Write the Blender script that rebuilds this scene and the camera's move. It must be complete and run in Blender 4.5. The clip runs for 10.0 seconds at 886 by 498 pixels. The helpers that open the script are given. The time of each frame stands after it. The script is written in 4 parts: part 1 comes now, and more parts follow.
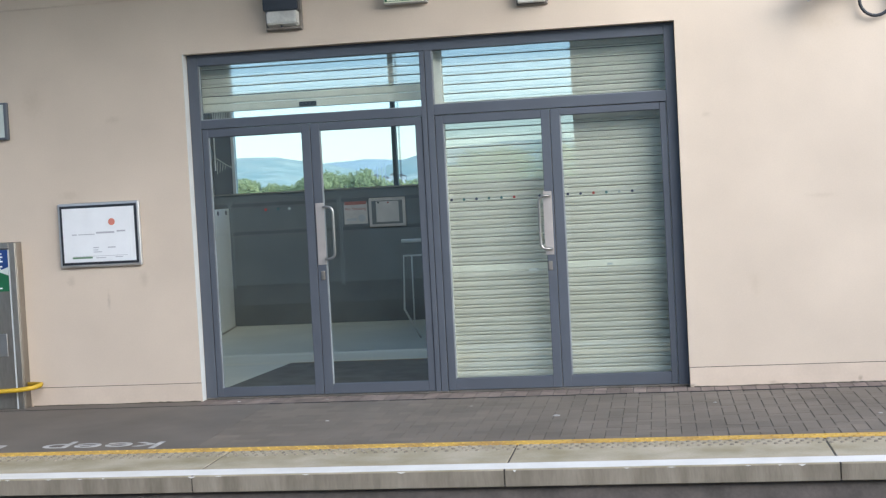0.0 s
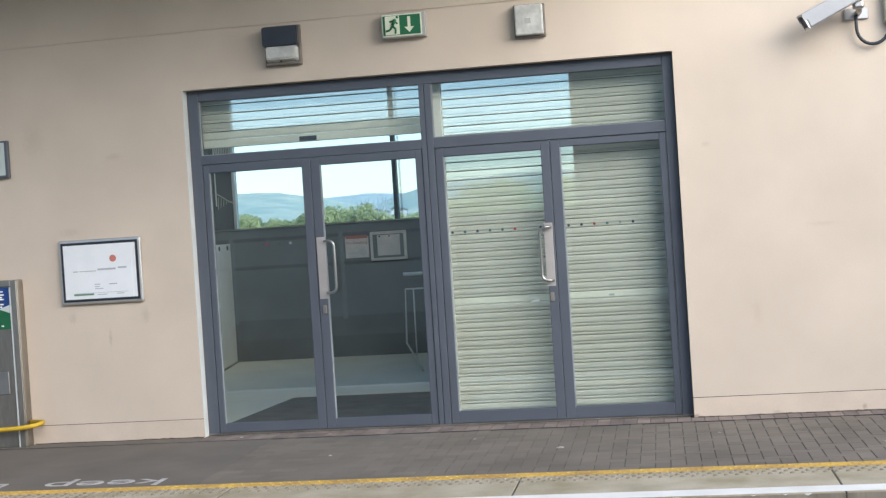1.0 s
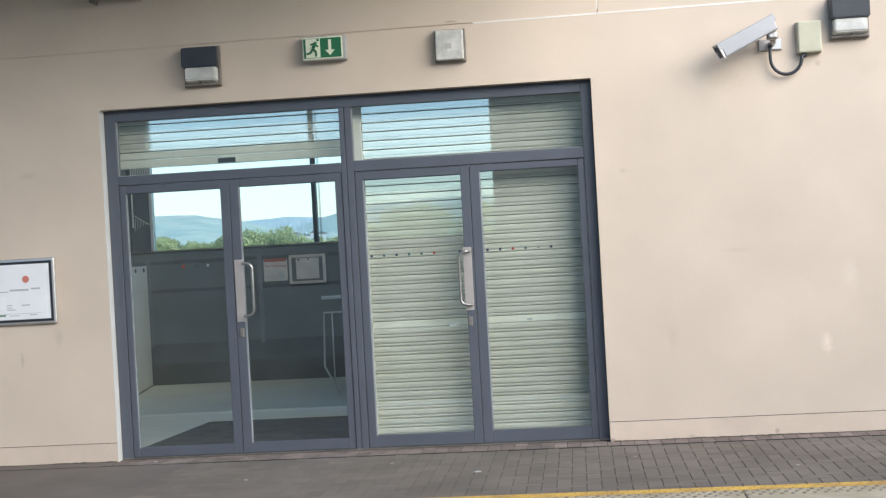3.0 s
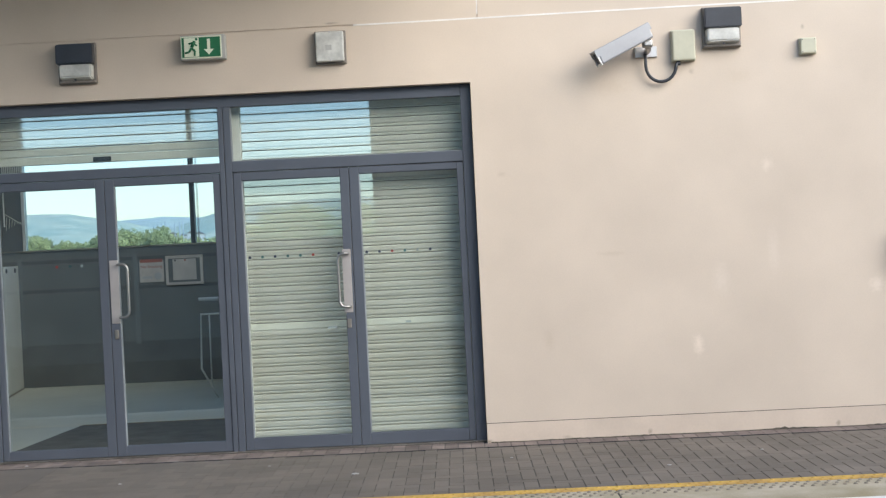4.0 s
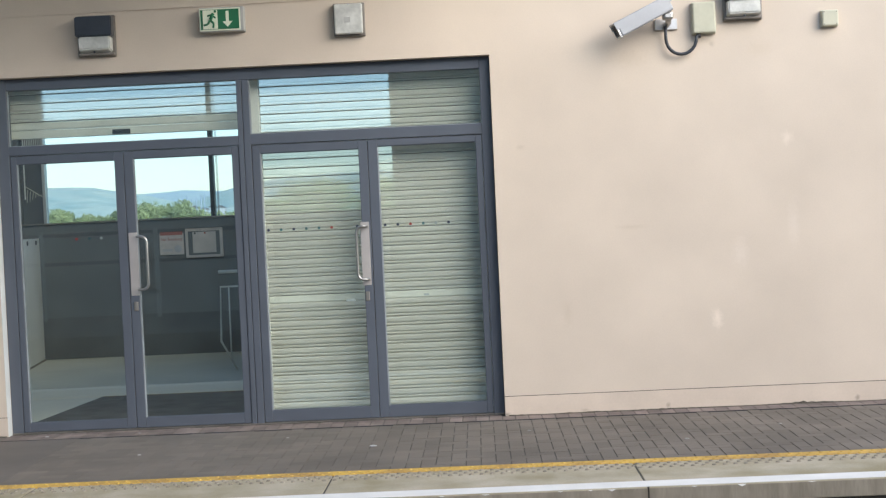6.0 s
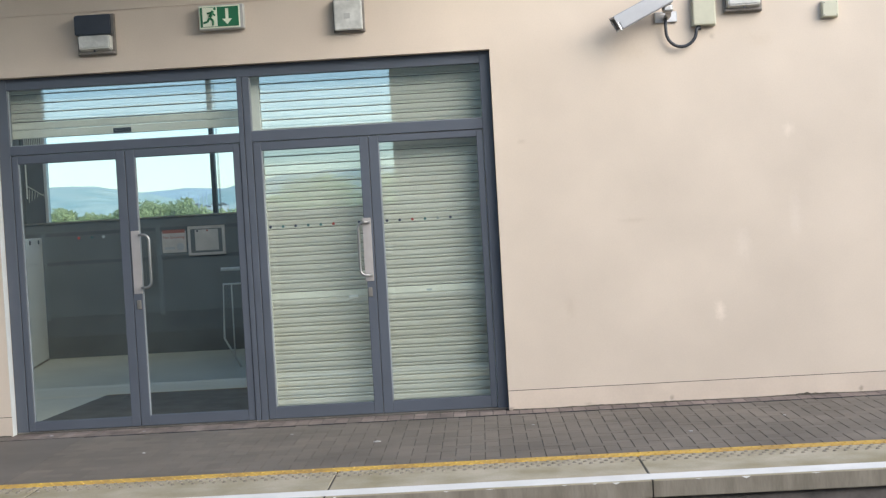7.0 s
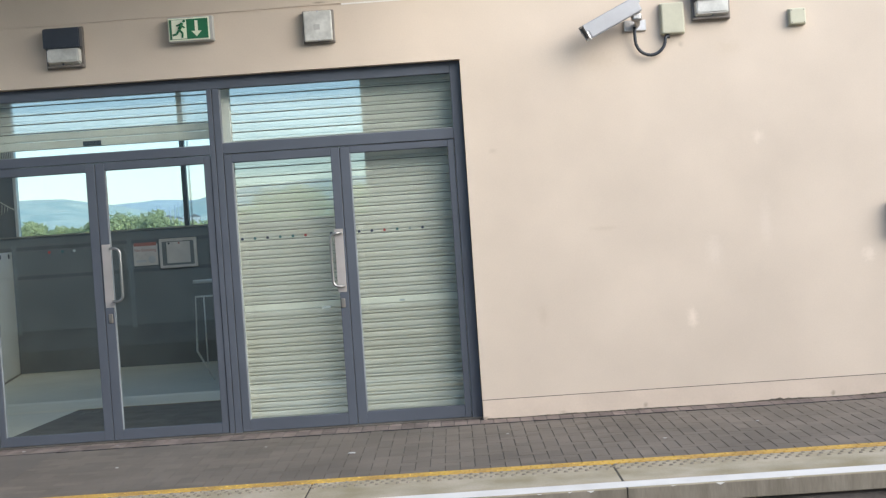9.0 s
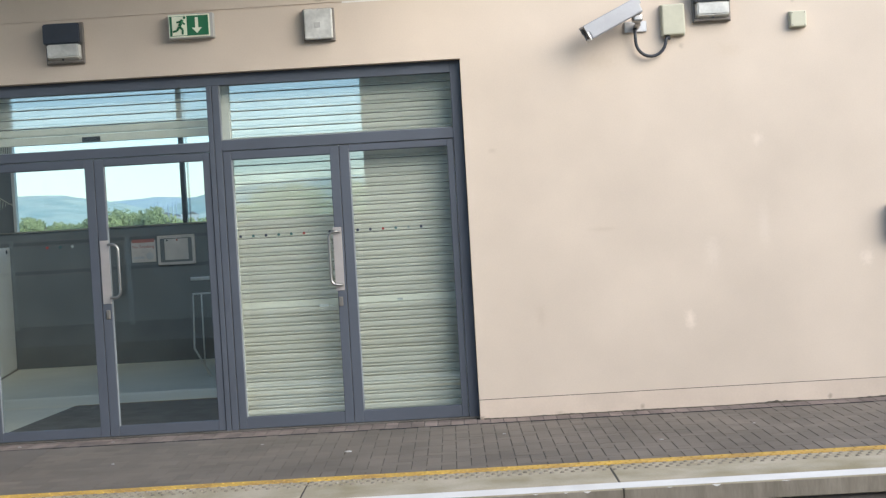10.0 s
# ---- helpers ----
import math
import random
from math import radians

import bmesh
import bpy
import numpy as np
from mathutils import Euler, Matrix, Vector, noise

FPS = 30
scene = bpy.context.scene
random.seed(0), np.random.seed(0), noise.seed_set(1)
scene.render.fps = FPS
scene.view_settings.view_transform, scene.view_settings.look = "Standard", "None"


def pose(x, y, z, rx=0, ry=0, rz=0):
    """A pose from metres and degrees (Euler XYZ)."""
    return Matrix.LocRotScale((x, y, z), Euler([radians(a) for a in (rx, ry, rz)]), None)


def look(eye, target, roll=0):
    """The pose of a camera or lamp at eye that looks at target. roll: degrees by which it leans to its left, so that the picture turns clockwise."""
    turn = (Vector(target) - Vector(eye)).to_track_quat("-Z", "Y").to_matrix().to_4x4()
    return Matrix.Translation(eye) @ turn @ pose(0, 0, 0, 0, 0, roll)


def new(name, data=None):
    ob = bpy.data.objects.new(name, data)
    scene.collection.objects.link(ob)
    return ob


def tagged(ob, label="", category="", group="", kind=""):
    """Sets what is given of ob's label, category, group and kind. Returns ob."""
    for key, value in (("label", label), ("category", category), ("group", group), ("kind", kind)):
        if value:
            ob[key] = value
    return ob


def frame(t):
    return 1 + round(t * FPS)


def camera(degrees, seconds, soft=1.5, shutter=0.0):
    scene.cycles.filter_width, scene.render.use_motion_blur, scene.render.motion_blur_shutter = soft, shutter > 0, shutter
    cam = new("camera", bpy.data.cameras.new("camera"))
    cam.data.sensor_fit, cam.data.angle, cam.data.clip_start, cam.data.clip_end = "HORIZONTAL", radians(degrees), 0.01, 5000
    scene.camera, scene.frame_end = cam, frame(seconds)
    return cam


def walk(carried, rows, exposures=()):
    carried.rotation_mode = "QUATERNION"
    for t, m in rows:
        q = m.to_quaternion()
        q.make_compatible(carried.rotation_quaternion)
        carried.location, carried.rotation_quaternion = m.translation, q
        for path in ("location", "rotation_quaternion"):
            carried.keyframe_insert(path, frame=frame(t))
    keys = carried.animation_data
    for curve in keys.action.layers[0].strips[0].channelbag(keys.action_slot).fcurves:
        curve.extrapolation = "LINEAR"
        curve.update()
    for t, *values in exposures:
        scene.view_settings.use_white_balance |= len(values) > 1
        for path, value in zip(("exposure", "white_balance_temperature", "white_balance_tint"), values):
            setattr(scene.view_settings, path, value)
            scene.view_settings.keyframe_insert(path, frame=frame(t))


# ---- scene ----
STOPS = 1.82
cam = camera(35.58, 10.0, soft=1.3)
PATH = [
    (0, (3.5804, -10.2975, 1.5366), (3.2694, -8.3235, 1.4539), -3.01),
    (0.5, (3.5845, -10.2902, 1.5349), (3.2829, -8.3137, 1.4831), -3.35),
    (1, (3.5816, -10.2918, 1.5319), (3.2708, -8.3164, 1.4974), -3.67),
    (1.5, (3.5809, -10.2951, 1.5288), (3.2829, -8.3175, 1.5033), -3.79),
    (2, (3.5834, -10.2837, 1.5247), (3.2978, -8.3042, 1.5107), -3.68),
    (2.5, (3.5843, -10.2765, 1.5227), (3.3230, -8.2936, 1.5163), -3.58),
    (2.7, (3.5849, -10.2810, 1.5239), (3.3491, -8.2951, 1.5190), -3.37),
    (3.8, (3.5903, -10.3109, 1.5293), (3.5290, -8.3120, 1.5172), -3.00),
    (4, (3.5909, -10.3104, 1.5305), (3.5711, -8.3105, 1.5179), -2.79),
    (4.5, (3.5975, -10.3121, 1.5290), (3.6564, -8.3130, 1.5200), -1.58),
    (5, (3.6050, -10.3114, 1.5244), (3.6337, -8.3118, 1.4955), -1.34),
    (5.5, (3.6060, -10.3045, 1.5208), (3.5811, -8.3052, 1.4739), -1.92),
    (5.7, (3.6067, -10.3033, 1.5210), (3.5676, -8.3041, 1.4738), -2.23),
    (6.8, (3.6123, -10.3060, 1.5212), (3.5546, -8.3074, 1.4660), -3.25),
    (7, (3.6130, -10.3048, 1.5214), (3.5571, -8.3063, 1.4659), -3.26),
    (7.5, (3.6154, -10.3054, 1.5233), (3.5665, -8.3068, 1.4664), -3.17),
    (8, (3.6173, -10.3069, 1.5258), (3.5759, -8.3081, 1.4702), -3.04),
    (8.5, (3.6180, -10.3085, 1.5285), (3.5865, -8.3094, 1.4781), -3.45),
    (9, (3.6170, -10.3048, 1.5286), (3.6010, -8.3054, 1.4837), -3.88),
    (9.5, (3.6135, -10.3002, 1.5269), (3.6025, -8.3007, 1.4839), -3.64),
    (10, (3.6123, -10.3003, 1.5247), (3.5995, -8.3008, 1.4794), -3.33),
]
walk(cam, [(t, look(e, g, r)) for t, e, g, r in PATH], [(0, STOPS + 0.10, 6310, 10), (0.6, STOPS + 0.10, 6480, 10), (2.7, STOPS + 0.07, 6540, 10), (4.0, STOPS - 0.08, 6580, 10), (4.5, STOPS - 0.18, 6600, 10), (5.2, STOPS - 0.08, 6590, 10), (7.0, STOPS - 0.03, 6600, 10), (10, STOPS, 6600, 10)])

# ---- world, sun, exposure ----
SUN_AZ, SUN_EL = 43.0, 23.0        # degrees from the platform's outward direction towards +x, and height
world = bpy.data.worlds.new("sky")
scene.world = world
world.use_nodes = True
wn = world.node_tree.nodes
sky = wn.new("ShaderNodeTexSky")
sky.sky_type = "NISHITA"
sky.sun_disc = False
sky.sun_elevation = radians(SUN_EL)
sky.sun_rotation = radians(180 - SUN_AZ)
sky.air_density, sky.dust_density, sky.ozone_density = 1.0, 0.6, 1.3
wn["Background"].inputs["Strength"].default_value = 0.115
world.node_tree.links.new(sky.outputs["Color"], wn["Background"].inputs["Color"])
sun = new("sun", bpy.data.lights.new("sun", "SUN"))
sun.data.energy, sun.data.angle, sun.data.color = 1.40, radians(60), (1.0, 0.955, 0.89)
to_sun = Vector((math.sin(radians(SUN_AZ)) * math.cos(radians(SUN_EL)), -math.cos(radians(SUN_AZ)) * math.cos(radians(SUN_EL)), math.sin(radians(SUN_EL))))
sun.matrix_world = look(to_sun * 50, (0, 0, 0))
CAN_X, CAN_Y, CAN_Z = 4.0, -4.0, 4.3     # the unseen canopy that shapes the light: its open end, outer edge and height


# ---- materials ----
def material(name, colour, rough=0.6, metal=0.0, vary=0.12, scale=8.0, grain=60.0, bump=0.15, depth=0.004, tint=None, streak=False, spec=0.5, island=0.0):
    """A surface with broad stains, fine grain and relief; scale and grain in waves per metre."""
    m = bpy.data.materials.new(name)
    m.use_nodes = True
    nt, b = m.node_tree, m.node_tree.nodes["Principled BSDF"]
    add = nt.nodes.new
    co = add("ShaderNodeNewGeometry")
    mp = add("ShaderNodeMapping")
    mp.inputs["Scale"].default_value = (1, 1, 0.22) if streak else (1, 1, 1)
    nt.links.new(co.outputs["Position"], mp.inputs["Vector"])
    broad, fine = add("ShaderNodeTexNoise"), add("ShaderNodeTexNoise")
    for n, s, d in ((broad, scale, 5.0), (fine, grain, 3.0)):
        n.inputs["Scale"].default_value, n.inputs["Detail"].default_value = s, d
        nt.links.new(mp.outputs["Vector"], n.inputs["Vector"])
    ramp = add("ShaderNodeMapRange")
    ramp.inputs["From Min"].default_value, ramp.inputs["From Max"].default_value = 0.3, 0.7
    nt.links.new(broad.outputs["Fac"], ramp.inputs["Value"])
    mix = add("ShaderNodeMix")
    mix.data_type = "RGBA"
    dark = tint or tuple(c * (1 - 2 * vary) for c in colour)
    mix.inputs[6].default_value, mix.inputs[7].default_value = (*dark, 1), (*[min(1, c * (1 + vary * 0.6)) for c in colour], 1)
    nt.links.new(ramp.outputs["Result"], mix.inputs[0])
    hsv = add("ShaderNodeHueSaturation")
    val = add("ShaderNodeMapRange")
    val.inputs["To Min"].default_value, val.inputs["To Max"].default_value = 1 - vary, 1 + vary
    nt.links.new(fine.outputs["Fac"], val.inputs["Value"])
    last = val.outputs["Result"]
    if island:
        info = add("ShaderNodeObjectInfo" if island > 0 else "ShaderNodeNewGeometry")
        r = add("ShaderNodeMapRange")
        r.inputs["To Min"].default_value, r.inputs["To Max"].default_value = 1 - abs(island), 1 + abs(island)
        nt.links.new(info.outputs["Random" if island > 0 else "Random Per Island"], r.inputs["Value"])
        mul = add("ShaderNodeMath")
        mul.operation = "MULTIPLY"
        nt.links.new(r.outputs["Result"], mul.inputs[0])
        nt.links.new(last, mul.inputs[1])
        last = mul.outputs[0]
    nt.links.new(last, hsv.inputs["Value"])
    nt.links.new(mix.outputs[2], hsv.inputs["Color"])
    nt.links.new(hsv.outputs["Color"], b.inputs["Base Color"])
    b.inputs["Roughness"].default_value, b.inputs["Metallic"].default_value = rough, metal
    b.inputs["Specular IOR Level"].default_value = spec
    if bump:
        bp = add("ShaderNodeBump")
        bp.inputs["Strength"].default_value, bp.inputs["Distance"].default_value = bump, depth
        nt.links.new(fine.outputs["Fac"], bp.inputs["Height"])
        nt.links.new(bp.outputs["Normal"], b.inputs["Normal"])
    return m


def glass_material(name, tint, share, rough=0.0):
    """Clear sheet: lets light through tinted, mirrors a fixed share at each face."""
    m = bpy.data.materials.new(name)
    m.use_nodes = True
    nt = m.node_tree
    nt.nodes.remove(nt.nodes["Principled BSDF"])
    clear, gloss, mix = nt.nodes.new("ShaderNodeBsdfTransparent"), nt.nodes.new("ShaderNodeBsdfGlossy"), nt.nodes.new("ShaderNodeMixShader")
    clear.inputs["Color"].default_value = (*tint, 1)
    gloss.inputs["Roughness"].default_value = rough
    gloss.inputs["Color"].default_value = (0.9, 1.0, 1.0, 1)
    mix.inputs[0].default_value = share
    nt.links.new(clear.outputs[0], mix.inputs[1])
    nt.links.new(gloss.outputs[0], mix.inputs[2])
    nt.links.new(mix.outputs[0], nt.nodes["Material Output"].inputs["Surface"])
    return m


def perforated(m, share):
    """Lets that share of the light straight through, as fine holes punched in the sheet do."""
    nt = m.node_tree
    clear, mix = nt.nodes.new("ShaderNodeBsdfTransparent"), nt.nodes.new("ShaderNodeMixShader")
    mix.inputs[0].default_value = share
    nt.links.new(nt.nodes["Principled BSDF"].outputs[0], mix.inputs[1])
    nt.links.new(clear.outputs[0], mix.inputs[2])
    nt.links.new(mix.outputs[0], nt.nodes["Material Output"].inputs["Surface"])
    return m


M = {}
WALL_MARKS = (
    (5.36, 0.66, 0.055, 0.11, 1.22), (5.93, 1.98, 0.06, 0.07, 1.14), (6.70, 1.05, 0.07, 0.09, 1.16), (5.55, 1.15, 0.09, 0.16, 1.08),
    (5.95, 1.35, 0.06, 0.25, 1.05), (4.75, 1.37, 0.16, 0.03, 0.93), (3.95, 2.0, 0.05, 0.03, 0.90), (4.25, 0.75, 0.06, 0.12, 0.94),
    (-0.72, 0.82, 0.02, 0.10, 0.80), (-0.42, 0.98, 0.05, 0.09, 0.88), (-1.02, 0.98, 0.05, 0.06, 0.86), (-1.00, 1.66, 0.12, 0.05, 0.91),
    (-0.60, 2.23, 0.09, 0.04, 0.90), (-1.25, 2.4, 0.12, 0.16, 0.93), (2.74, 3.19, 0.07, 0.010, 0.55), (6.24, 2.99, 0.02, 0.03, 0.72),
    (5.40, 2.70, 0.03, 0.03, 0.80), (4.78, 2.62, 0.20, 0.10, 0.95), (5.75, 2.65, 0.15, 0.08, 0.96))
M["render"] = material("beige_render", (0.62, 0.52, 0.42), 0.9, vary=0.05, scale=1.3, grain=90, bump=0.12, depth=0.003)


def spots(m, marks):
    """Soft scuffs and patches on the wall plane: x, z, half width, half height, factor on the colour."""
    nt, b = m.node_tree, m.node_tree.nodes["Principled BSDF"]
    co = nt.nodes.new("ShaderNodeNewGeometry")
    colour = b.inputs["Base Color"].links[0].from_socket
    wob = nt.nodes.new("ShaderNodeTexNoise")
    wob.inputs["Scale"].default_value = 30
    nt.links.new(co.outputs["Position"], wob.inputs["Vector"])
    for x, z, w, h, f in marks:
        mp = nt.nodes.new("ShaderNodeMapping")
        mp.vector_type = "POINT"
        mp.inputs["Location"].default_value = (-x / w, 0, -z / h)
        mp.inputs["Scale"].default_value = (1 / w, 0, 1 / h)
        nt.links.new(co.outputs["Position"], mp.inputs["Vector"])
        ln = nt.nodes.new("ShaderNodeVectorMath")
        ln.operation = "LENGTH"
        nt.links.new(mp.outputs["Vector"], ln.inputs[0])
        sub = nt.nodes.new("ShaderNodeMath")
        sub.operation = "ADD"
        nt.links.new(ln.outputs["Value"], sub.inputs[0])
        nt.links.new(wob.outputs["Fac"], sub.inputs[1])
        mr = nt.nodes.new("ShaderNodeMapRange")
        mr.interpolation_type = "SMOOTHSTEP"
        mr.inputs["From Min"].default_value, mr.inputs["From Max"].default_value = 0.5, 1.5
        mr.inputs["To Min"].default_value, mr.inputs["To Max"].default_value = 1.0, 0.0
        nt.links.new(sub.outputs[0], mr.inputs["Value"])
        mx = nt.nodes.new("ShaderNodeMix")
        mx.data_type, mx.blend_type = "RGBA", "MULTIPLY"
        mx.inputs[7].default_value = (f, f * (1.01 if f > 1 else 0.99), f * (1.03 if f > 1 else 0.97), 1)
        nt.links.new(mr.outputs["Result"], mx.inputs[0])
        nt.links.new(colour, mx.inputs[6])
        colour = mx.outputs[2]
    nt.links.new(colour, b.inputs["Base Color"])


spots(M["render"], WALL_MARKS)
M["render_dirty"] = material("beige_plinth", (0.60, 0.495, 0.40), 0.9, vary=0.055, scale=3.0, grain=70, bump=0.2, depth=0.003)
spots(M["render_dirty"], ((3.765, 0.012, 0.035, 0.022, 0.45), (4.97, 0.03, 0.025, 0.03, 0.65), (6.37, 0.03, 0.025, 0.035, 0.62), (4.35, 0.02, 0.05, 0.02, 0.8)))
# dark colour that stands in for shade inside joints
M["groove_shade"] = material("shaded_groove", (0.07, 0.06, 0.05), 0.95, bump=0)
M["frame"] = material("slate_blue_paint", (0.088, 0.100, 0.122), 0.42, vary=0.05, scale=3, grain=200, bump=0.03, depth=0.001)
# light grey that paints the lit inner side of the glazing rebate
M["lit_rebate"] = material("lit_rebate_grey", (0.32, 0.35, 0.36), 0.5, vary=0.15, scale=5, bump=0)
M["glass"] = glass_material("door_glass", (0.972, 0.988, 0.965), 0.058)
M["window_glass"] = glass_material("tinted_window_glass", (0.61, 0.69, 0.785), 0.03)
M["shutter"] = material("cream_shutter", (0.84, 0.83, 0.74), 0.42, vary=0.04, scale=3, grain=40, bump=0.04, depth=0.001, island=0.035)
M["shutter_holes"] = perforated(material("punched_shutter", (0.90, 0.89, 0.80), 0.42, vary=0.04, scale=3, grain=40, bump=0.04, depth=0.001, island=0.035), 0.42)
M["bar"] = material("shutter_bar", (0.66, 0.67, 0.60), 0.45, vary=0.06, scale=3, grain=40, bump=0.03, depth=0.001)
M["steel"] = material("brushed_steel", (0.50, 0.48, 0.455), 0.40, 1.0, vary=0.08, scale=6, grain=140, bump=0.05, depth=0.0006)
M["plate"] = material("worn_steel_plate", (0.50, 0.46, 0.43), 0.45, 0.45, vary=0.07, scale=7, grain=160, bump=0.05, depth=0.0006)
M["handle"] = material("handle_steel", (0.40, 0.39, 0.37), 0.33, 0.9, vary=0.06, scale=7, grain=160, bump=0.03, depth=0.0006)
# dark colour standing in for the shade between shutter slats
M["slat_gap_shade"] = material("slat_gap_shade", (0.13, 0.13, 0.115), 0.9, bump=0)
M["dirt"] = material("brown_dirt", (0.10, 0.085, 0.065), 0.95, vary=0.3, scale=20, bump=0.4)
M["steel_dull"] = material("dull_steel", (0.37, 0.34, 0.30), 0.42, 0.85, vary=0.18, scale=4, grain=60, bump=0.06, depth=0.001, streak=True)
M["black"] = material("black_plastic", (0.022, 0.025, 0.032), 0.4, vary=0.15, scale=6, bump=0.05, depth=0.001)
M["dark_hood"] = material("smoked_hood", (0.034, 0.037, 0.046), 0.38, vary=0.12, scale=6, bump=0.03, depth=0.001)
M["lens"] = material("frosted_lens", (0.60, 0.59, 0.54), 0.35, vary=0.16, scale=9, grain=45, bump=0.25, depth=0.004)
M["lens_rim"] = material("lens_rim", (0.20, 0.175, 0.15), 0.5, vary=0.15, scale=8, bump=0.05, depth=0.001)
M["grey_plastic"] = material("pale_grey_plastic", (0.42, 0.41, 0.38), 0.5, vary=0.06, scale=5, bump=0.03, depth=0.001)
M["cream"] = material("cream_plastic", (0.50, 0.48, 0.36), 0.5, vary=0.05, scale=6, bump=0.03, depth=0.001)
M["green"] = material("exit_green", (0.012, 0.145, 0.055), 0.45, vary=0.06, bump=0)
M["white"] = material("white_sheet", (0.80, 0.81, 0.82), 0.5, vary=0.02, bump=0)
M["sign_cream"] = material("sign_cream", (0.78, 0.80, 0.62), 0.5, vary=0.03, bump=0)
M["alu"] = material("silver_frame", (0.60, 0.59, 0.58), 0.35, 0.7, vary=0.05, scale=5, bump=0.02, depth=0.001)
M["housing"] = material("camera_housing", (0.31, 0.315, 0.33), 0.35, 0.25, vary=0.05, scale=6, bump=0.02, depth=0.001)
M["red"] = material("orange_red_print", (0.60, 0.20, 0.15), 0.6, vary=0.05, bump=0)
M["dull_red"] = material("dull_red_print", (0.36, 0.11, 0.085), 0.6, vary=0.06, bump=0)
M["ink"] = material("grey_ink", (0.46, 0.46, 0.49), 0.7, vary=0.1, bump=0)
M["print_green"] = material("green_print", (0.16, 0.27, 0.17), 0.6, vary=0.05, bump=0)
M["blue"] = material("blue_sign", (0.018, 0.055, 0.20), 0.4, vary=0.08, bump=0)
M["sign_green"] = material("green_sign", (0.015, 0.13, 0.055), 0.4, vary=0.08, bump=0)
M["yellow_band"] = material("yellow_band", (0.66, 0.42, 0.03), 0.5, vary=0.08, bump=0.05)
M["slate"] = material("slate_box", (0.055, 0.07, 0.095), 0.42, vary=0.08, bump=0.03)
M["teal_dot"] = material("teal_dot", (0.05, 0.13, 0.13), 0.6, bump=0)
M["red_dot"] = material("red_dot", (0.30, 0.05, 0.04), 0.6, bump=0)
M["navy_dot"] = material("navy_dot", (0.03, 0.04, 0.07), 0.6, bump=0)
M["pale_dot"] = material("pale_dot", (0.30, 0.36, 0.34), 0.6, bump=0)
M["paver"] = material("grey_paver", (0.172, 0.146, 0.118), 0.85, vary=0.13, scale=1.6, grain=120, bump=0.35, depth=0.003, island=0.11)
M["paver_rest"] = material("grey_paver_rest", (0.172, 0.146, 0.118), 0.85, vary=0.13, scale=1.6, grain=120, bump=0.35, depth=0.003, island=-0.11)
M["paver_red"] = material("brown_paver", (0.235, 0.185, 0.160), 0.85, vary=0.2, scale=6, grain=120, bump=0.35, depth=0.003, island=0.22)
M["bed"] = material("joint_sand", (0.085, 0.078, 0.072), 0.95, vary=0.2, scale=5, bump=0.3)
M["tarmac"] = material("worn_tarmac", (0.163, 0.141, 0.118), 0.85, vary=0.13, scale=1.6, grain=120, bump=0.4, depth=0.003)
M["coping"] = material("mossy_concrete", (0.445, 0.385, 0.29), 0.9, vary=0.16, scale=3.2, grain=75, bump=0.45, depth=0.004, tint=(0.295, 0.25, 0.150))
M["face"] = material("stained_concrete", (0.30, 0.255, 0.195), 0.9, vary=0.16, streak=True, scale=9, grain=60, bump=0.45, depth=0.005, tint=(0.185, 0.155, 0.112))
M["yellow"] = material("yellow_line", (0.64, 0.40, 0.075), 0.75, vary=0.10, scale=5, grain=120, bump=0.2, tint=(0.42, 0.25, 0.07))
M["white_line"] = material("white_line", (0.82, 0.79, 0.735), 0.7, vary=0.06, scale=5, grain=90, bump=0.15)
M["worn_white"] = material("worn_white_paint", (0.52, 0.50, 0.48), 0.8, vary=0.2, scale=9, grain=90, bump=0.2)
# stains, plus a dark tone that paints the shade under the coping
M["dark_wall"] = material("stained_shaded_wall", (0.155, 0.13, 0.115), 0.95, vary=0.2, scale=5, grain=50, bump=0.4, tint=(0.085, 0.074, 0.066))
# near white that paints the highlight on the wall joints
M["joint_light"] = material("pale_joint_highlight", (0.80, 0.76, 0.71), 0.7, vary=0.08, scale=4, bump=0.05)
M["ballast"] = material("track_ballast", (0.20, 0.18, 0.15), 0.95, vary=0.3, scale=12, grain=50, bump=0.8, depth=0.03)
M["grass"] = material("field_grass", (0.16, 0.24, 0.09), 0.95, vary=0.3, scale=0.01, grain=0.2, bump=0)
# both hill colours are paled to carry the haze of distance
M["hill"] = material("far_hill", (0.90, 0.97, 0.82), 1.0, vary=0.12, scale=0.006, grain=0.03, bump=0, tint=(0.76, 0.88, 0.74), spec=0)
M["hill_near"] = material("near_hill_hazed", (0.95, 0.96, 0.66), 1.0, vary=0.2, scale=0.018, grain=0.05, bump=0, tint=(0.60, 0.76, 0.60), spec=0)
M["leaf"] = material("tree_leaves", (0.46, 0.48, 0.20), 0.8, vary=0.25, scale=0.4, grain=3, bump=0, tint=(0.24, 0.30, 0.13), island=-0.3)
M["bark"] = material("tree_bark", (0.09, 0.07, 0.05), 0.9, vary=0.3, scale=4, bump=0.4)
M["charcoal"] = material("charcoal_wall", (0.125, 0.135, 0.14), 0.7, vary=0.12, scale=2, bump=0.1)
M["dark_clad"] = material("dark_cladding", (0.09, 0.095, 0.10), 0.6, vary=0.2, scale=2, bump=0.1)
M["in_floor"] = material("vinyl_floor", (0.58, 0.57, 0.48), 0.5, vary=0.06, scale=1.5, grain=120, bump=0.03)
M["mat"] = material("door_mat", (0.10, 0.10, 0.095), 0.95, vary=0.2, scale=5, grain=200, bump=0.5)
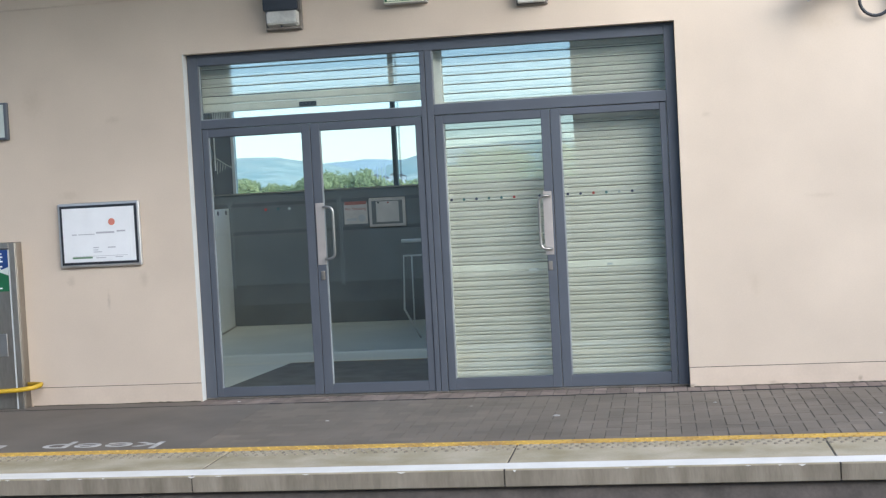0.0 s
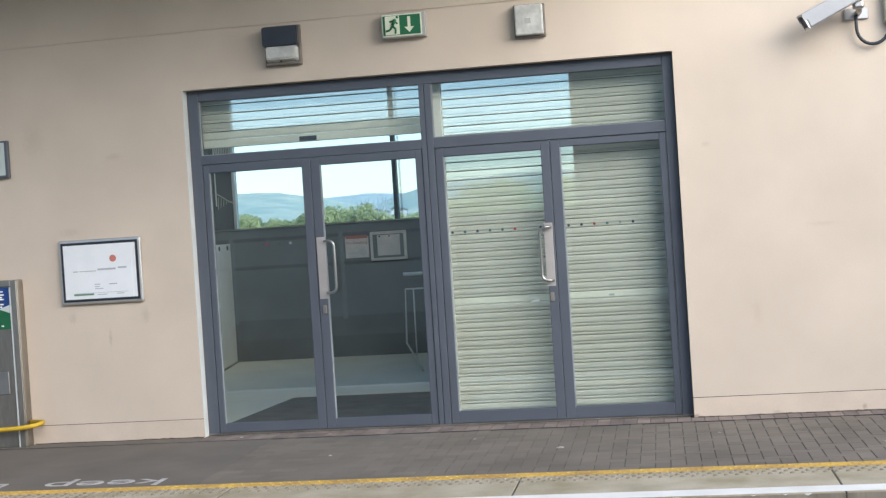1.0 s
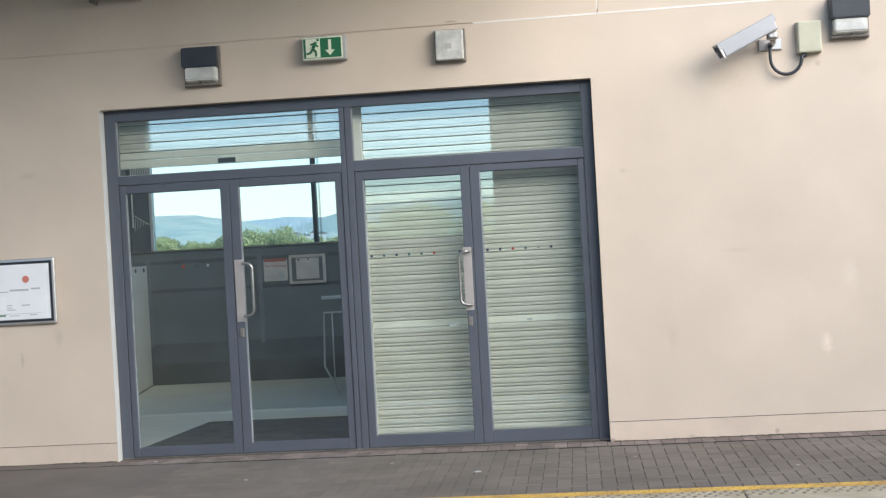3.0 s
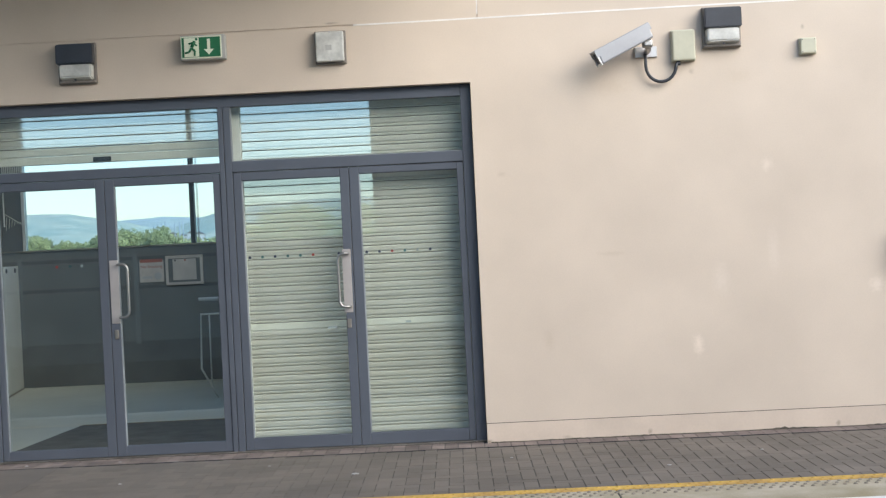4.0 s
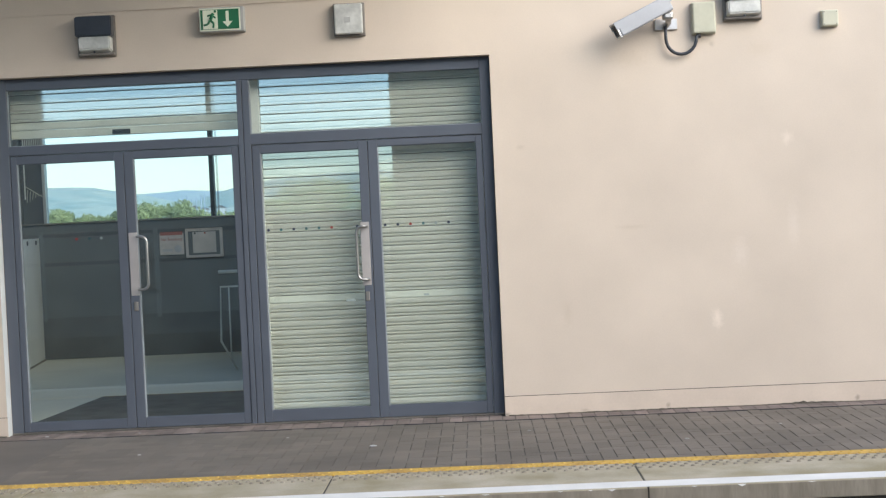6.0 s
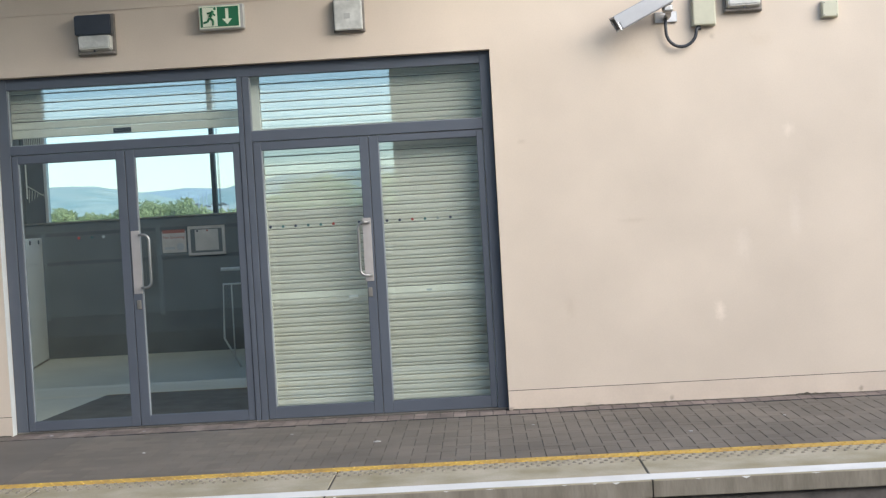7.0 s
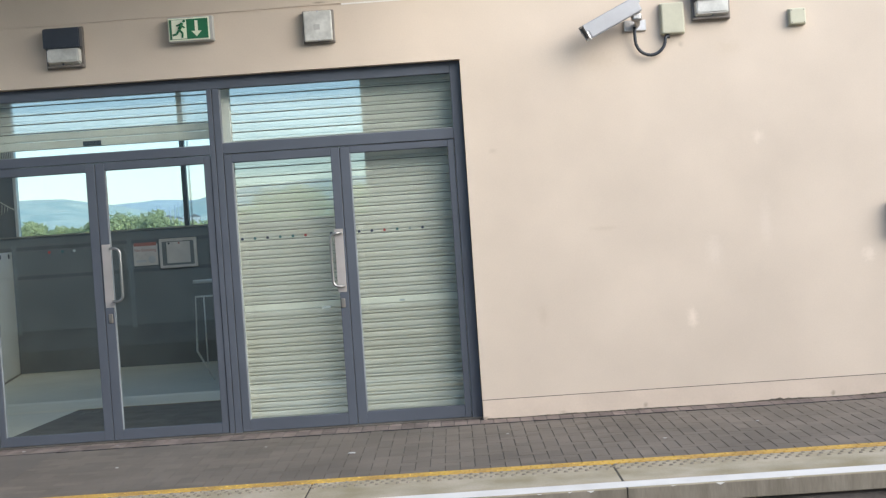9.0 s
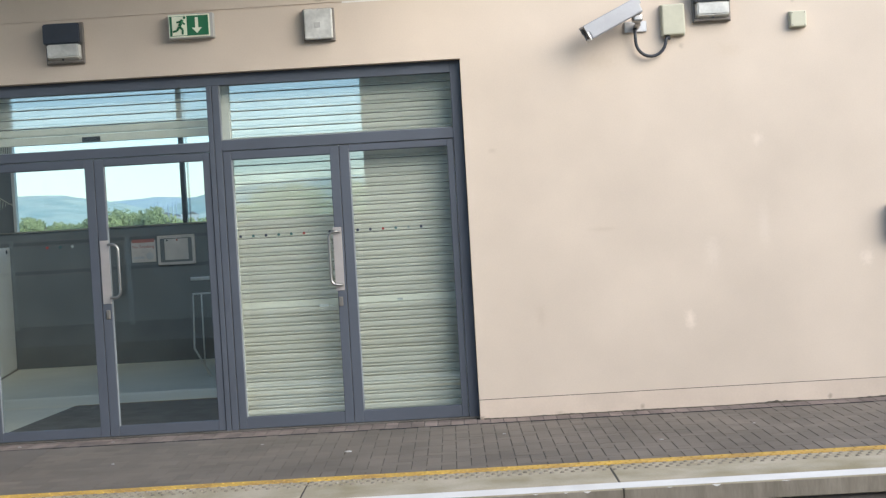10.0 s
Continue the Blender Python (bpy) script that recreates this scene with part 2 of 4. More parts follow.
M["panel"] = material("white_panel", (0.72, 0.73, 0.70), 0.5, vary=0.05, scale=2, bump=0.02)
M["rail"] = material("pale_rail_paint", (0.60, 0.60, 0.58), 0.4, vary=0.05, scale=6, bump=0.02, depth=0.001)
M["in_wall"] = material("dim_painted_wall", (0.50, 0.49, 0.46), 0.8, vary=0.06, scale=2, bump=0.05)
M["soffit"] = material("canopy_soffit", (0.25, 0.24, 0.225), 0.8, vary=0.06, scale=1, bump=0.05)
# half clear pale colour for a painted reflection beside the mullion
M["pale_reflection"] = perforated(material("pale_reflection_strip", (0.70, 0.72, 0.72), 0.5, vary=0.03, bump=0), 0.72)
M["mast"] = material("far_mast", (0.50, 0.60, 0.65), 0.8, vary=0.05, bump=0)
M["poster"] = material("dim_poster", (0.56, 0.51, 0.48), 0.6, vary=0.08, scale=9, bump=0)
M["pale_blue"] = material("pale_blue_plate", (0.56, 0.61, 0.58), 0.5, vary=0.05, bump=0)


# ---- building blocks ----
def box(bm, x0, x1, y0, y1, z0, z1, bevel=0.0, seg=1):
    """An axis-aligned block added to bm, with its edges rounded by bevel."""
    geo = bmesh.ops.create_cube(bm, size=1, matrix=Matrix.LocRotScale(((x0 + x1) / 2, (y0 + y1) / 2, (z0 + z1) / 2), None, (x1 - x0, y1 - y0, z1 - z0)))
    if bevel:
        edges = {e for v in geo["verts"] for e in v.link_edges}
        bmesh.ops.bevel(bm, geom=list(edges), offset=bevel, segments=seg, affect="EDGES", profile=0.5)
    return bm


def block(*a, **k):
    return box(bmesh.new(), *a, **k)


def tube(points, radius, sides=10, bm=None):
    """A round bar swept along points."""
    bm = bm or bmesh.new()
    pts = [Vector(p) for p in points]
    rings, side = [], None
    for i, p in enumerate(pts):
        d = (pts[min(i + 1, len(pts) - 1)] - pts[max(i - 1, 0)]).normalized()
        side = (side - d * side.dot(d)).normalized() if side else d.orthogonal().normalized()
        up = d.cross(side)
        rings.append([bm.verts.new(p + radius * (math.cos(a) * side + math.sin(a) * up)) for a in (2 * math.pi * k / sides for k in range(sides))])
    for a, b in zip(rings, rings[1:]):
        for k in range(sides):
            bm.faces.new((a[k], a[(k + 1) % sides], b[(k + 1) % sides], b[k])).smooth = True
    bm.faces.new(rings[0][::-1]), bm.faces.new(rings[-1])
    return bm


def disc(x, y, z, r, thick=0.003, sides=16):
    """A thin round plate facing -y."""
    bm = bmesh.new()
    bmesh.ops.create_cone(bm, cap_ends=True, segments=sides, radius1=r, radius2=r, depth=thick, matrix=pose(x, y, z, 90))
    return bm


def prism(poly, y0, y1):
    """A polygon in the x-z plane given depth along y."""
    bm = bmesh.new()
    a, b = [bm.verts.new((x, y0, z)) for x, z in poly], [bm.verts.new((x, y1, z)) for x, z in poly]
    bm.faces.new(a), bm.faces.new(b[::-1])
    n = len(poly)
    for k in range(n):
        bm.faces.new((a[k], b[k], b[(k + 1) % n], a[(k + 1) % n]))
    bmesh.ops.recalc_face_normals(bm, faces=bm.faces)
    return bm


def part(name, bm, mat, parent=None, label=""):
    """Links bm as one mesh object, under parent when given."""
    me = bpy.data.meshes.new(name)
    bm.to_mesh(me)
    bm.free()
    me.materials.append(mat)
    ob = new(name, me)
    if parent is not None:
        ob.parent = parent
        ob.matrix_parent_inverse = parent.matrix_world.inverted() if not parent.parent else (parent.parent.matrix_world @ parent.matrix_basis).inverted()
    return tagged(ob, label=label)


def thing(name, label, category, group="", kind="", at=(0, 0, 0)):
    """An Empty at its base, to hold the parts."""
    ob = new(name)
    ob.location = at
    ob.empty_display_size = 0.05
    bpy.context.view_layer.update()
    return tagged(ob, label, category, group, kind)


def solid(name, bm, mat, label, category, kind="structure", group=""):
    return tagged(part(name, bm, mat), label, category, group, kind)


def letters(name, body, mat, size, m, parent=None, depth=0.0015, label=""):
    """Raised lettering in the built-in face, as a mesh, centred on the pose m."""
    cu = bpy.data.curves.new(name, "FONT")
    cu.body, cu.size, cu.extrude, cu.align_x, cu.align_y = body, size, depth, "CENTER", "CENTER"
    tmp = new(name + "_curve", cu)
    bpy.context.view_layer.update()
    me = bpy.data.meshes.new_from_object(tmp.evaluated_get(bpy.context.evaluated_depsgraph_get()))
    bpy.data.objects.remove(tmp)
    me.transform(m)
    me.materials.clear()
    me.materials.append(mat)
    ob = new(name, me)
    if parent is not None:
        ob.parent = parent
        ob.matrix_parent_inverse = parent.matrix_world.inverted()
    return tagged(ob, label=label)


# ---- the station wall ----
OX0, OX1, OZ = 0.0, 3.752, 2.70          # the door opening
GW = 0.006                               # half width of the level joint
WX0, WX1, WTOP = -14.0, 22.0, 4.6


def gz(x):
    """Height of the joint, which falls slightly."""
    return 3.146 + 0.0072 * x


def strip(x0, x1, low, high, y0=0.0, y1=0.30):
    """A wall panel whose level edges may follow the joint."""
    return prism([(x0, low(x0)), (x1, low(x1)), (x1, high(x1)), (x0, high(x0))], y0, y1)


wall = solid("wall_south", strip(WX0, OX0, lambda x: 0.0, lambda x: gz(x) - GW), M["render"], "beige painted render station wall with fine stains", "wall")
part("render_panel", strip(OX1, WX1, lambda x: 0.0, lambda x: gz(x) - GW), M["render"], wall)
part("render_panel", strip(OX0, OX1, lambda x: OZ, lambda x: gz(x) - GW), M["render"], wall)
part("render_panel", strip(WX0, 3.822, lambda x: gz(x) + GW, lambda x: WTOP), M["render"], wall)
part("render_panel", strip(3.832, WX1, lambda x: gz(x) + GW, lambda x: WTOP), M["render"], wall)
part("joint_backing", strip(WX0, 2.9, lambda x: gz(x) - 0.03, lambda x: gz(x) + 0.03, 0.008, 0.29), M["render_dirty"], wall)
# right of x = 2.9 a pale strip draws the joint's highlight
part("joint_sealant", strip(2.9, WX1, lambda x: gz(x) - GW, lambda x: gz(x) + GW, -0.002, 0.01), M["joint_light"], wall, "pale strip painted as the highlight along the joint")
part("joint_backing", strip(2.9, WX1, lambda x: gz(x) - 0.03, lambda x: gz(x) + 0.03, 0.011, 0.29), M["render_dirty"], wall)
part("joint_sealant", block(3.822, 3.832, 0.003, 0.29, gz(3.83) + 0.031, WTOP), M["joint_light"], wall, "pale strip painted as the highlight along the joint")
plinth = solid("plinth", block(-1.416, OX0 - 0.0, -0.004, 0.02, 0, 0.145, bevel=0.002), M["render_dirty"], "beige rendered plinth band along the wall foot", "plinth")
part("plinth_run", block(OX1 + 0.0, WX1, -0.004, 0.02, 0, 0.145, bevel=0.002), M["render_dirty"], plinth)
part("plinth_run", block(WX0, -1.78, -0.004, 0.02, 0, 0.145, bevel=0.002), M["render_dirty"], plinth)
# narrow dark strips paint the shade line on top of the plinth
part("plinth_joint", block(OX1, WX1, -0.0035, 0.02, 0.1452, 0.149), M["groove_shade"], plinth, "thin joint with its shade in the dark colour")
part("plinth_joint", block(WX0, OX0, -0.0035, 0.02, 0.1452, 0.149), M["groove_shade"], plinth, "thin joint with its shade in the dark colour")

part("reveal_strip", block(OX0 - 0.003, OX0 + 0.0015, -0.0025, 0.084, 0.002, OZ - 0.001), M["panel"], wall, "white strip along the left reveal")

# ---- door screen ----
screen = thing("door_frame", "slate blue painted metal door screen in the wall opening", "door frame", kind="structure", at=(1.876, 0.1, 0))
FR = M["frame"]
part("jamb", block(OX0 + 0.003, 0.088, 0.085, 0.165, 0, OZ, bevel=0.003), FR, screen)
part("jamb", block(3.672, OX1 - 0.002, 0.085, 0.165, 0, OZ, bevel=0.003), FR, screen)
part("mullion", block(1.836, 1.874, 0.083, 0.165, 0, 2.612, bevel=0.003), FR, screen)
part("mullion", block(1.878, 1.930, 0.083, 0.165, 0, 2.612, bevel=0.003), FR, screen)
part("head", block(0.088, 3.672, 0.085, 0.165, 2.612, OZ - 0.002, bevel=0.003), FR, screen)
part("transom", block(0.088, 1.836, 0.083, 0.165, 2.120, 2.190, bevel=0.003), FR, screen)
part("transom", block(1.930, 3.672, 0.083, 0.165, 2.120, 2.200, bevel=0.003), FR, screen)
part("threshold_strip", block(OX0 + 0.002, OX1 - 0.002, 0.078, 0.165, 0.001, 0.014, bevel=0.002), M["steel_dull"], screen, "worn metal threshold strip")

for k, (x0, x1, zb) in enumerate(((0.088, 1.836, 2.190), (1.930, 3.672, 2.200))):
    w = thing("window_%d" % (k + 1), "fixed glass fanlight above the doors mirroring the sky", "window", kind="structure", at=((x0 + x1) / 2, 0.1, zb))
    p = part("pane", block(x0, x1, 0.118, 0.128, zb, 2.612), M["glass"], w, "clear glass pane")
    # pale strips at left and foot draw the light caught by the rebate
    part("pane_strip", block(x0, x0 + 0.008, 0.108, 0.117, zb, 2.612), M["lit_rebate"], w)
    part("pane_strip", block(x0 + 0.008, x1, 0.108, 0.117, zb, zb + 0.006), M["lit_rebate"], w)


def door_leaf(name, x0, x1, gx0, gx1, gz0, gz1, label):
    """A glazed leaf: two stiles, two rails, the pane and its edge strips."""
    d = thing(name, label, "door", group="glazed doors", kind="structure", at=((x0 + x1) / 2, 0.1, 0))
    y0, y1 = 0.092, 0.150
    part("stile", block(x0, gx0, y0, y1, 0.016, 2.116, bevel=0.003), FR, d)
    part("stile", block(gx1, x1, y0, y1, 0.016, 2.116, bevel=0.003), FR, d)
    part("rail", block(gx0, gx1, y0 + 0.001, y1, gz1, 2.116, bevel=0.003), FR, d)
    part("rail", block(gx0, gx1, y0 + 0.001, y1, 0.016, gz0, bevel=0.003), FR, d)
    part("pane", block(gx0, gx1, 0.116, 0.126, gz0, gz1), M["glass"], d, "clear glass pane mirroring hills and sky")
    # pale left strip draws the lit rebate, the next two match the frame
    part("pane_strip", block(gx0, gx0 + 0.009, 0.104, 0.115, gz0, gz1), M["lit_rebate"], d)
    part("pane_strip", block(gx0 + 0.009, gx1, 0.104, 0.115, gz0, gz0 + 0.004), FR, d)
    part("pane_strip", block(gx0 + 0.009, gx1, 0.104, 0.115, gz1 - 0.004, gz1), FR, d)
    return d


def pull(d, xp, way, reach):
    """A push plate on the stile with a bowed pull beside it and a lock below."""
    part("push_plate", block(xp - 0.033, xp + 0.033, 0.086, 0.0915, 1.022, 1.500, bevel=0.002), M["plate"], d, "brushed steel push plate")
    pts = [(xp + way * (reach - 0.080), 0.088, 1.468), (xp + way * (reach - 0.072), 0.05, 1.468)]
    for a in range(0, 91, 15):
        r = radians(a)
        pts.append((xp + way * (reach - 0.045 + 0.045 * math.sin(r)), 0.045, 1.423 + 0.045 * math.cos(r)))
    low = [(x, y, 2 * 1.268 - z) for x, y, z in pts[::-1]]
    part("door_handle", tube(pts + low, 0.0105, 12), M["handle"], d, "bowed steel pull handle")
    part("lock", block(xp - 0.016, xp + 0.016, 0.084, 0.0915, 0.905, 0.975, bevel=0.006, seg=2), M["steel_dull"], d, "oval lock cylinder plate")


def dots(d, xs, colours):
    for x, c in zip(xs, colours):
        part("safety_dot", disc(x, 0.1145, 1.470, 0.0105), M[c], d, "small round safety marking on the glass")


door1 = door_leaf("door_1", 0.092, 0.953, 0.137, 0.884, 0.086, 2.054, "closed glazed door with slate blue metal stiles")
door2 = door_leaf("door_2", 0.957, 1.832, 1.026, 1.778, 0.092, 2.058, "closed glazed door with steel push plate and pull")
door3 = door_leaf("door_3", 1.934, 2.804, 1.992, 2.736, 0.104, 2.052, "closed glazed door in front of the lowered shutter, with steel pull")
door4 = door_leaf("door_4", 2.808, 3.668, 2.879, 3.620, 0.105, 2.064, "closed glazed door in front of the lowered shutter")
pull(door2, 0.998, 1, 0.112)
pull(door3, 2.757, -1, 0.062)
dots(door3, [2.026 + 0.0958 * k for k in range(6)] + [2.70], ["navy_dot", "teal_dot", "navy_dot", "teal_dot", "teal_dot", "red_dot", "navy_dot"])
dots(door4, [2.911 + 0.096 * k for k in range(6)], ["navy_dot", "navy_dot", "red_dot", "teal_dot", "pale_dot", "navy_dot"])
dots(door1, [0.56, 0.66, 0.75], ["red_dot", "teal_dot", "pale_dot"])
part("keyhole_label", block(2.59, 2.66, 0.112, 0.1145, 0.905, 0.925), M["pale_dot"], door3, "small white sticker")
part("keyhole_label", block(3.18, 3.22, 0.112, 0.1145, 0.925, 0.940), M["pale_dot"], door4, "small white sticker")

# ---- roller shutters behind the doors ----
SY, PITCH = 0.30, 0.0699


def slat_mesh(x0, x1):
    """One curved interlocking lath, its foot at z = 0."""
    prof = [(0.006, 0.0), (0.006, 0.0042), (-0.010, 0.0046), (-0.0120, 0.0085), (-0.0135, 0.0130), (-0.0120, 0.0185), (-0.0095, 0.0210), (-0.0058, 0.0218), (-0.0058, 0.0232), (-0.0105, 0.0242), (-0.0115, 0.040), (-0.0112, 0.056), (-0.0105, 0.0692), (0.006, 0.0697)]
    bm = bmesh.new()
    rows = [[bm.verts.new((x, y + dy, z)) for y, z in prof for dy in (0,)] for x in (x0, x1) for dy in (0,)]
    back = [[bm.verts.new((x, y + 0.003, z)) for y, z in prof] for x in (x0, x1)]
    n = len(prof)
    for k in range(n - 1):
        f = bm.faces.new((rows[0][k], rows[1][k], rows[1][k + 1], rows[0][k + 1]))
        f.smooth = k in (2, 3, 4, 5, 9, 10, 11)
        # gap faces take the dark colour that paints their shade
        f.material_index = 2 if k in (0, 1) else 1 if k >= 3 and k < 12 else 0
        if f.material_index != 1:
            g = bm.faces.new((back[0][k], back[0][k + 1], back[1][k + 1], back[1][k]))
            g.material_index = f.material_index
    bm.faces.new((rows[0][0], back[0][0], back[1][0], rows[1][0]))
    bm.faces.new((rows[0][-1], rows[1][-1], back[1][-1], back[0][-1]))
    me = bpy.data.meshes.new("slat")
    bm.to_mesh(me)
    bm.free()
    me.materials.append(M["shutter"])
    me.materials.append(M["shutter_holes"])
    me.materials.append(M["slat_gap_shade"])
    return me


def shutter(name, x0, x1, zs, label):
    s = thing(name, label, "shutter", group="roller shutters", at=((x0 + x1) / 2, SY, min(zs)))
    me = slat_mesh(x0 - s.location.x, x1 - s.location.x)
    for z in zs:
        o = new("slat", me)
        o.parent = s
        o.location = (0, 0, z - s.location.z)
    return s


RX0, RX1 = 1.978, 3.84
low_z = 0.085
zs = [low_z - 0.0215 + PITCH * k for k in range(12)] + [low_z + PITCH * 11 + 0.104 + PITCH * k for k in range(25)]
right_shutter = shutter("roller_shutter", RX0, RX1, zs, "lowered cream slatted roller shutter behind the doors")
part("bottom_rail", block(RX0, RX1, SY - 0.018, SY + 0.012, 0.016, 0.0625, bevel=0.004), M["bar"], right_shutter)
part("mid_rail", block(RX0, RX1, SY - 0.016, SY + 0.010, low_z + PITCH * 12 - 0.0205, low_z + PITCH * 11 + 0.103, bevel=0.005), M["bar"], right_shutter, "plain flat lock rail")
part("guide", block(RX0 - 0.10, RX0 - 0.002, SY - 0.04, SY + 0.03, 0.016, 2.86, bevel=0.003), M["panel"], right_shutter, "pale metal guide channel")
part("guide", block(RX1 + 0.002, RX1 + 0.06, SY - 0.04, SY + 0.03, 0.016, 2.86, bevel=0.003), M["panel"], right_shutter, "pale metal guide channel")
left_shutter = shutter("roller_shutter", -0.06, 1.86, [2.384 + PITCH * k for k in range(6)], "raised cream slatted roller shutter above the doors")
part("bottom_rail", block(-0.06, 1.86, SY - 0.018, SY + 0.012, 2.323, 2.382, bevel=0.012, seg=2), M["bar"], left_shutter)
part("bottom_rail", block(-0.06, 1.86, SY - 0.026, SY + 0.016, 2.257, 2.320, bevel=0.004), M["bar"], left_shutter)
part("pull_slot", block(0.835, 0.975, SY - 0.031, SY - 0.027, 2.262, 2.300, bevel=0.002), M["black"], left_shutter, "dark pull slot")
part("guide", block(-0.13, -0.063, SY - 0.04, SY + 0.03, 0.016, 2.86, bevel=0.003), M["steel_dull"], left_shutter)
part("guide", block(1.863, 1.905, SY - 0.04, SY + 0.03, 0.016, 2.86, bevel=0.003), M["steel_dull"], left_shutter)

# ---- the hall behind the doors, with its long window to the valley ----
IY, SILL = 6.2, 1.645
WL, WR, WH = -1.575, 2.625, 3.50
solid("hall_floor", block(-3.0, 4.4, 0.165, IY, -0.12, 0.0), M["in_floor"], "pale grey vinyl floor inside the station hall", "floor")
hw = solid("hall_wall", block(-3.0, WR, IY, IY + 0.2, 0, SILL - 0.02), M["charcoal"], "dark charcoal dado wall below the hall window", "wall")
part("wall_pier", block(WR, 4.4, IY, IY + 0.2, 0, 3.7), M["charcoal"], hw)
part("wall_pier", block(-3.0, WL - 0.30, IY, IY + 0.2, SILL - 0.02, 3.7), M["charcoal"], hw)
part("wall_head", block(WL - 0.30, WR, IY, IY + 0.2, WH, 3.7), M["charcoal"], hw)
part("side_wall", block(-3.2, -3.0, 0.30, IY + 0.2, 0, 3.7), M["in_wall"], hw)
part("side_wall", block(4.4, 4.6, 0.30, IY + 0.2, 0, 3.7), M["in_wall"], hw)
LX0, LX1, LY0, LY1 = -2.6, 2.6, 0.5, 3.9      # the rooflight, out of view, added to brighten the hall floor
ceil = solid("ceiling", block(-3.2, 4.6, 0.30, LY0, 3.7, 3.85), M["in_wall"], "painted ceiling of the station hall with an unseen rooflight added for light", "ceiling")
for x0, x1, y0, y1 in ((-3.2, 4.6, LY1, IY + 0.2), (-3.2, LX0, LY0, LY1), (LX1, 4.6, LY0, LY1)):
    part("ceiling_field", block(x0, x1, y0, y1, 3.7, 3.85), M["in_wall"], ceil)
part("rooflight_pane", block(LX0, LX1, LY0, LY1, 3.78, 3.79), M["glass"], ceil, "clear glass of the added rooflight")
w = thing("window_3", "long hall window looking out to trees and hazy hills", "window", kind="structure", at=(0.5, IY, SILL))
part("window_sill", block(WL - 0.30, WR, IY - 0.03, IY + 0.18, SILL - 0.019, SILL, bevel=0.004), M["steel_dull"], w, "pale metal sill")
part("window_frame", block(WL - 0.035, WL, IY + 0.02, IY + 0.12, SILL + 0.001, WH, bevel=0.003), M["alu"], w, "pale metal frame upright")
part("window_frame", block(0.415, 0.467, IY + 0.02, IY + 0.12, SILL + 0.001, WH, bevel=0.003), M["black"], w, "dark mullion")
# no frame member: this strip draws a pale reflection on the pane
part("window_frame", block(0.486, 0.508, IY + 0.085, IY + 0.11, SILL + 0.001, WH, bevel=0.003), M["pale_reflection"], w, "slim translucent strip drawn as a pale reflection in the glass")
part("pane", block(WL, 0.415, IY + 0.07, IY + 0.08, SILL + 0.001, WH), M["window_glass"], w, "tinted glass pane")
part("pane", block(0.467, WR, IY + 0.07, IY + 0.08, SILL + 0.001, WH), M["window_glass"], w, "tinted glass pane")
part("blank_panel", block(WL - 0.30, WL - 0.036, IY + 0.10, IY + 0.13, SILL + 0.001, WH), M["dark_clad"], w, "dark blank panel beside the glass")
part("panel_strip", block(WL - 0.275, WL - 0.262, IY + 0.085, IY + 0.099, SILL + 0.3, WH), M["panel"], w)
for k in range(6):
    x = WL - 0.25 + 0.034 * k
    part("lattice_bar", tube([(x, IY + 0.095, 1.90 + 0.02 * k), (x + 0.012, IY + 0.095, 2.06 - 0.015 * k)], 0.004, 6), M["in_floor"], w)
part("lattice_bar", tube([(WL - 0.26, IY + 0.095, 2.10), (WL - 0.06, IY + 0.095, 1.97)], 0.006, 6), M["in_floor"], w)
for k in range(11):
    x = WL - 0.27 + 0.022 * k
    part("blind_slat", block(x, x + 0.010, IY + 0.085, IY + 0.098, 2.56, 2.72), M["panel"], w)

tagged(part("door_mat", prism([(0, 0)] * 0 or [(-0.02, 0.55), (1.86, 0.55), (1.86, 2.2), (0.12, 2.2)], 0.003, 0.013), M["mat"]), "dark ribbed entrance mat lying inside the doors", "mat")
bpy.data.objects["door_mat"].matrix_world = Matrix(((1, 0, 0, 0), (0, 0, 1, 0), (0, 1, 0, 0), (0, 0, 0, 1)))

screen_panel = thing("partition_panel", "white upright partition panel with two bolts, on the hall floor", "partition", at=(-1.5, 5.5, 0))
board = block(-0.015, 0.015, -2.6, 0.0, 0.012, 1.468, bevel=0.004)
PM = pose(-1.68, 6.17, 0, 0, 0, 8.0)
board.transform(PM)
part("board", board, M["panel"], screen_panel)
for d in (-0.25, -0.80):
    bolt = bmesh.new()
    bmesh.ops.create_cone(bolt, cap_ends=True, segments=12, radius1=0.028, radius2=0.024, depth=0.012, matrix=PM @ pose(0.021, d, 1.42, 0, 90, 0))
    part("bolt", bolt, M["black"], screen_panel)
foot = block(-0.03, 0.03, -2.6, 0.0, 0.0, 0.011)
foot.transform(PM)
part("foot", foot, M["steel_dull"], screen_panel)


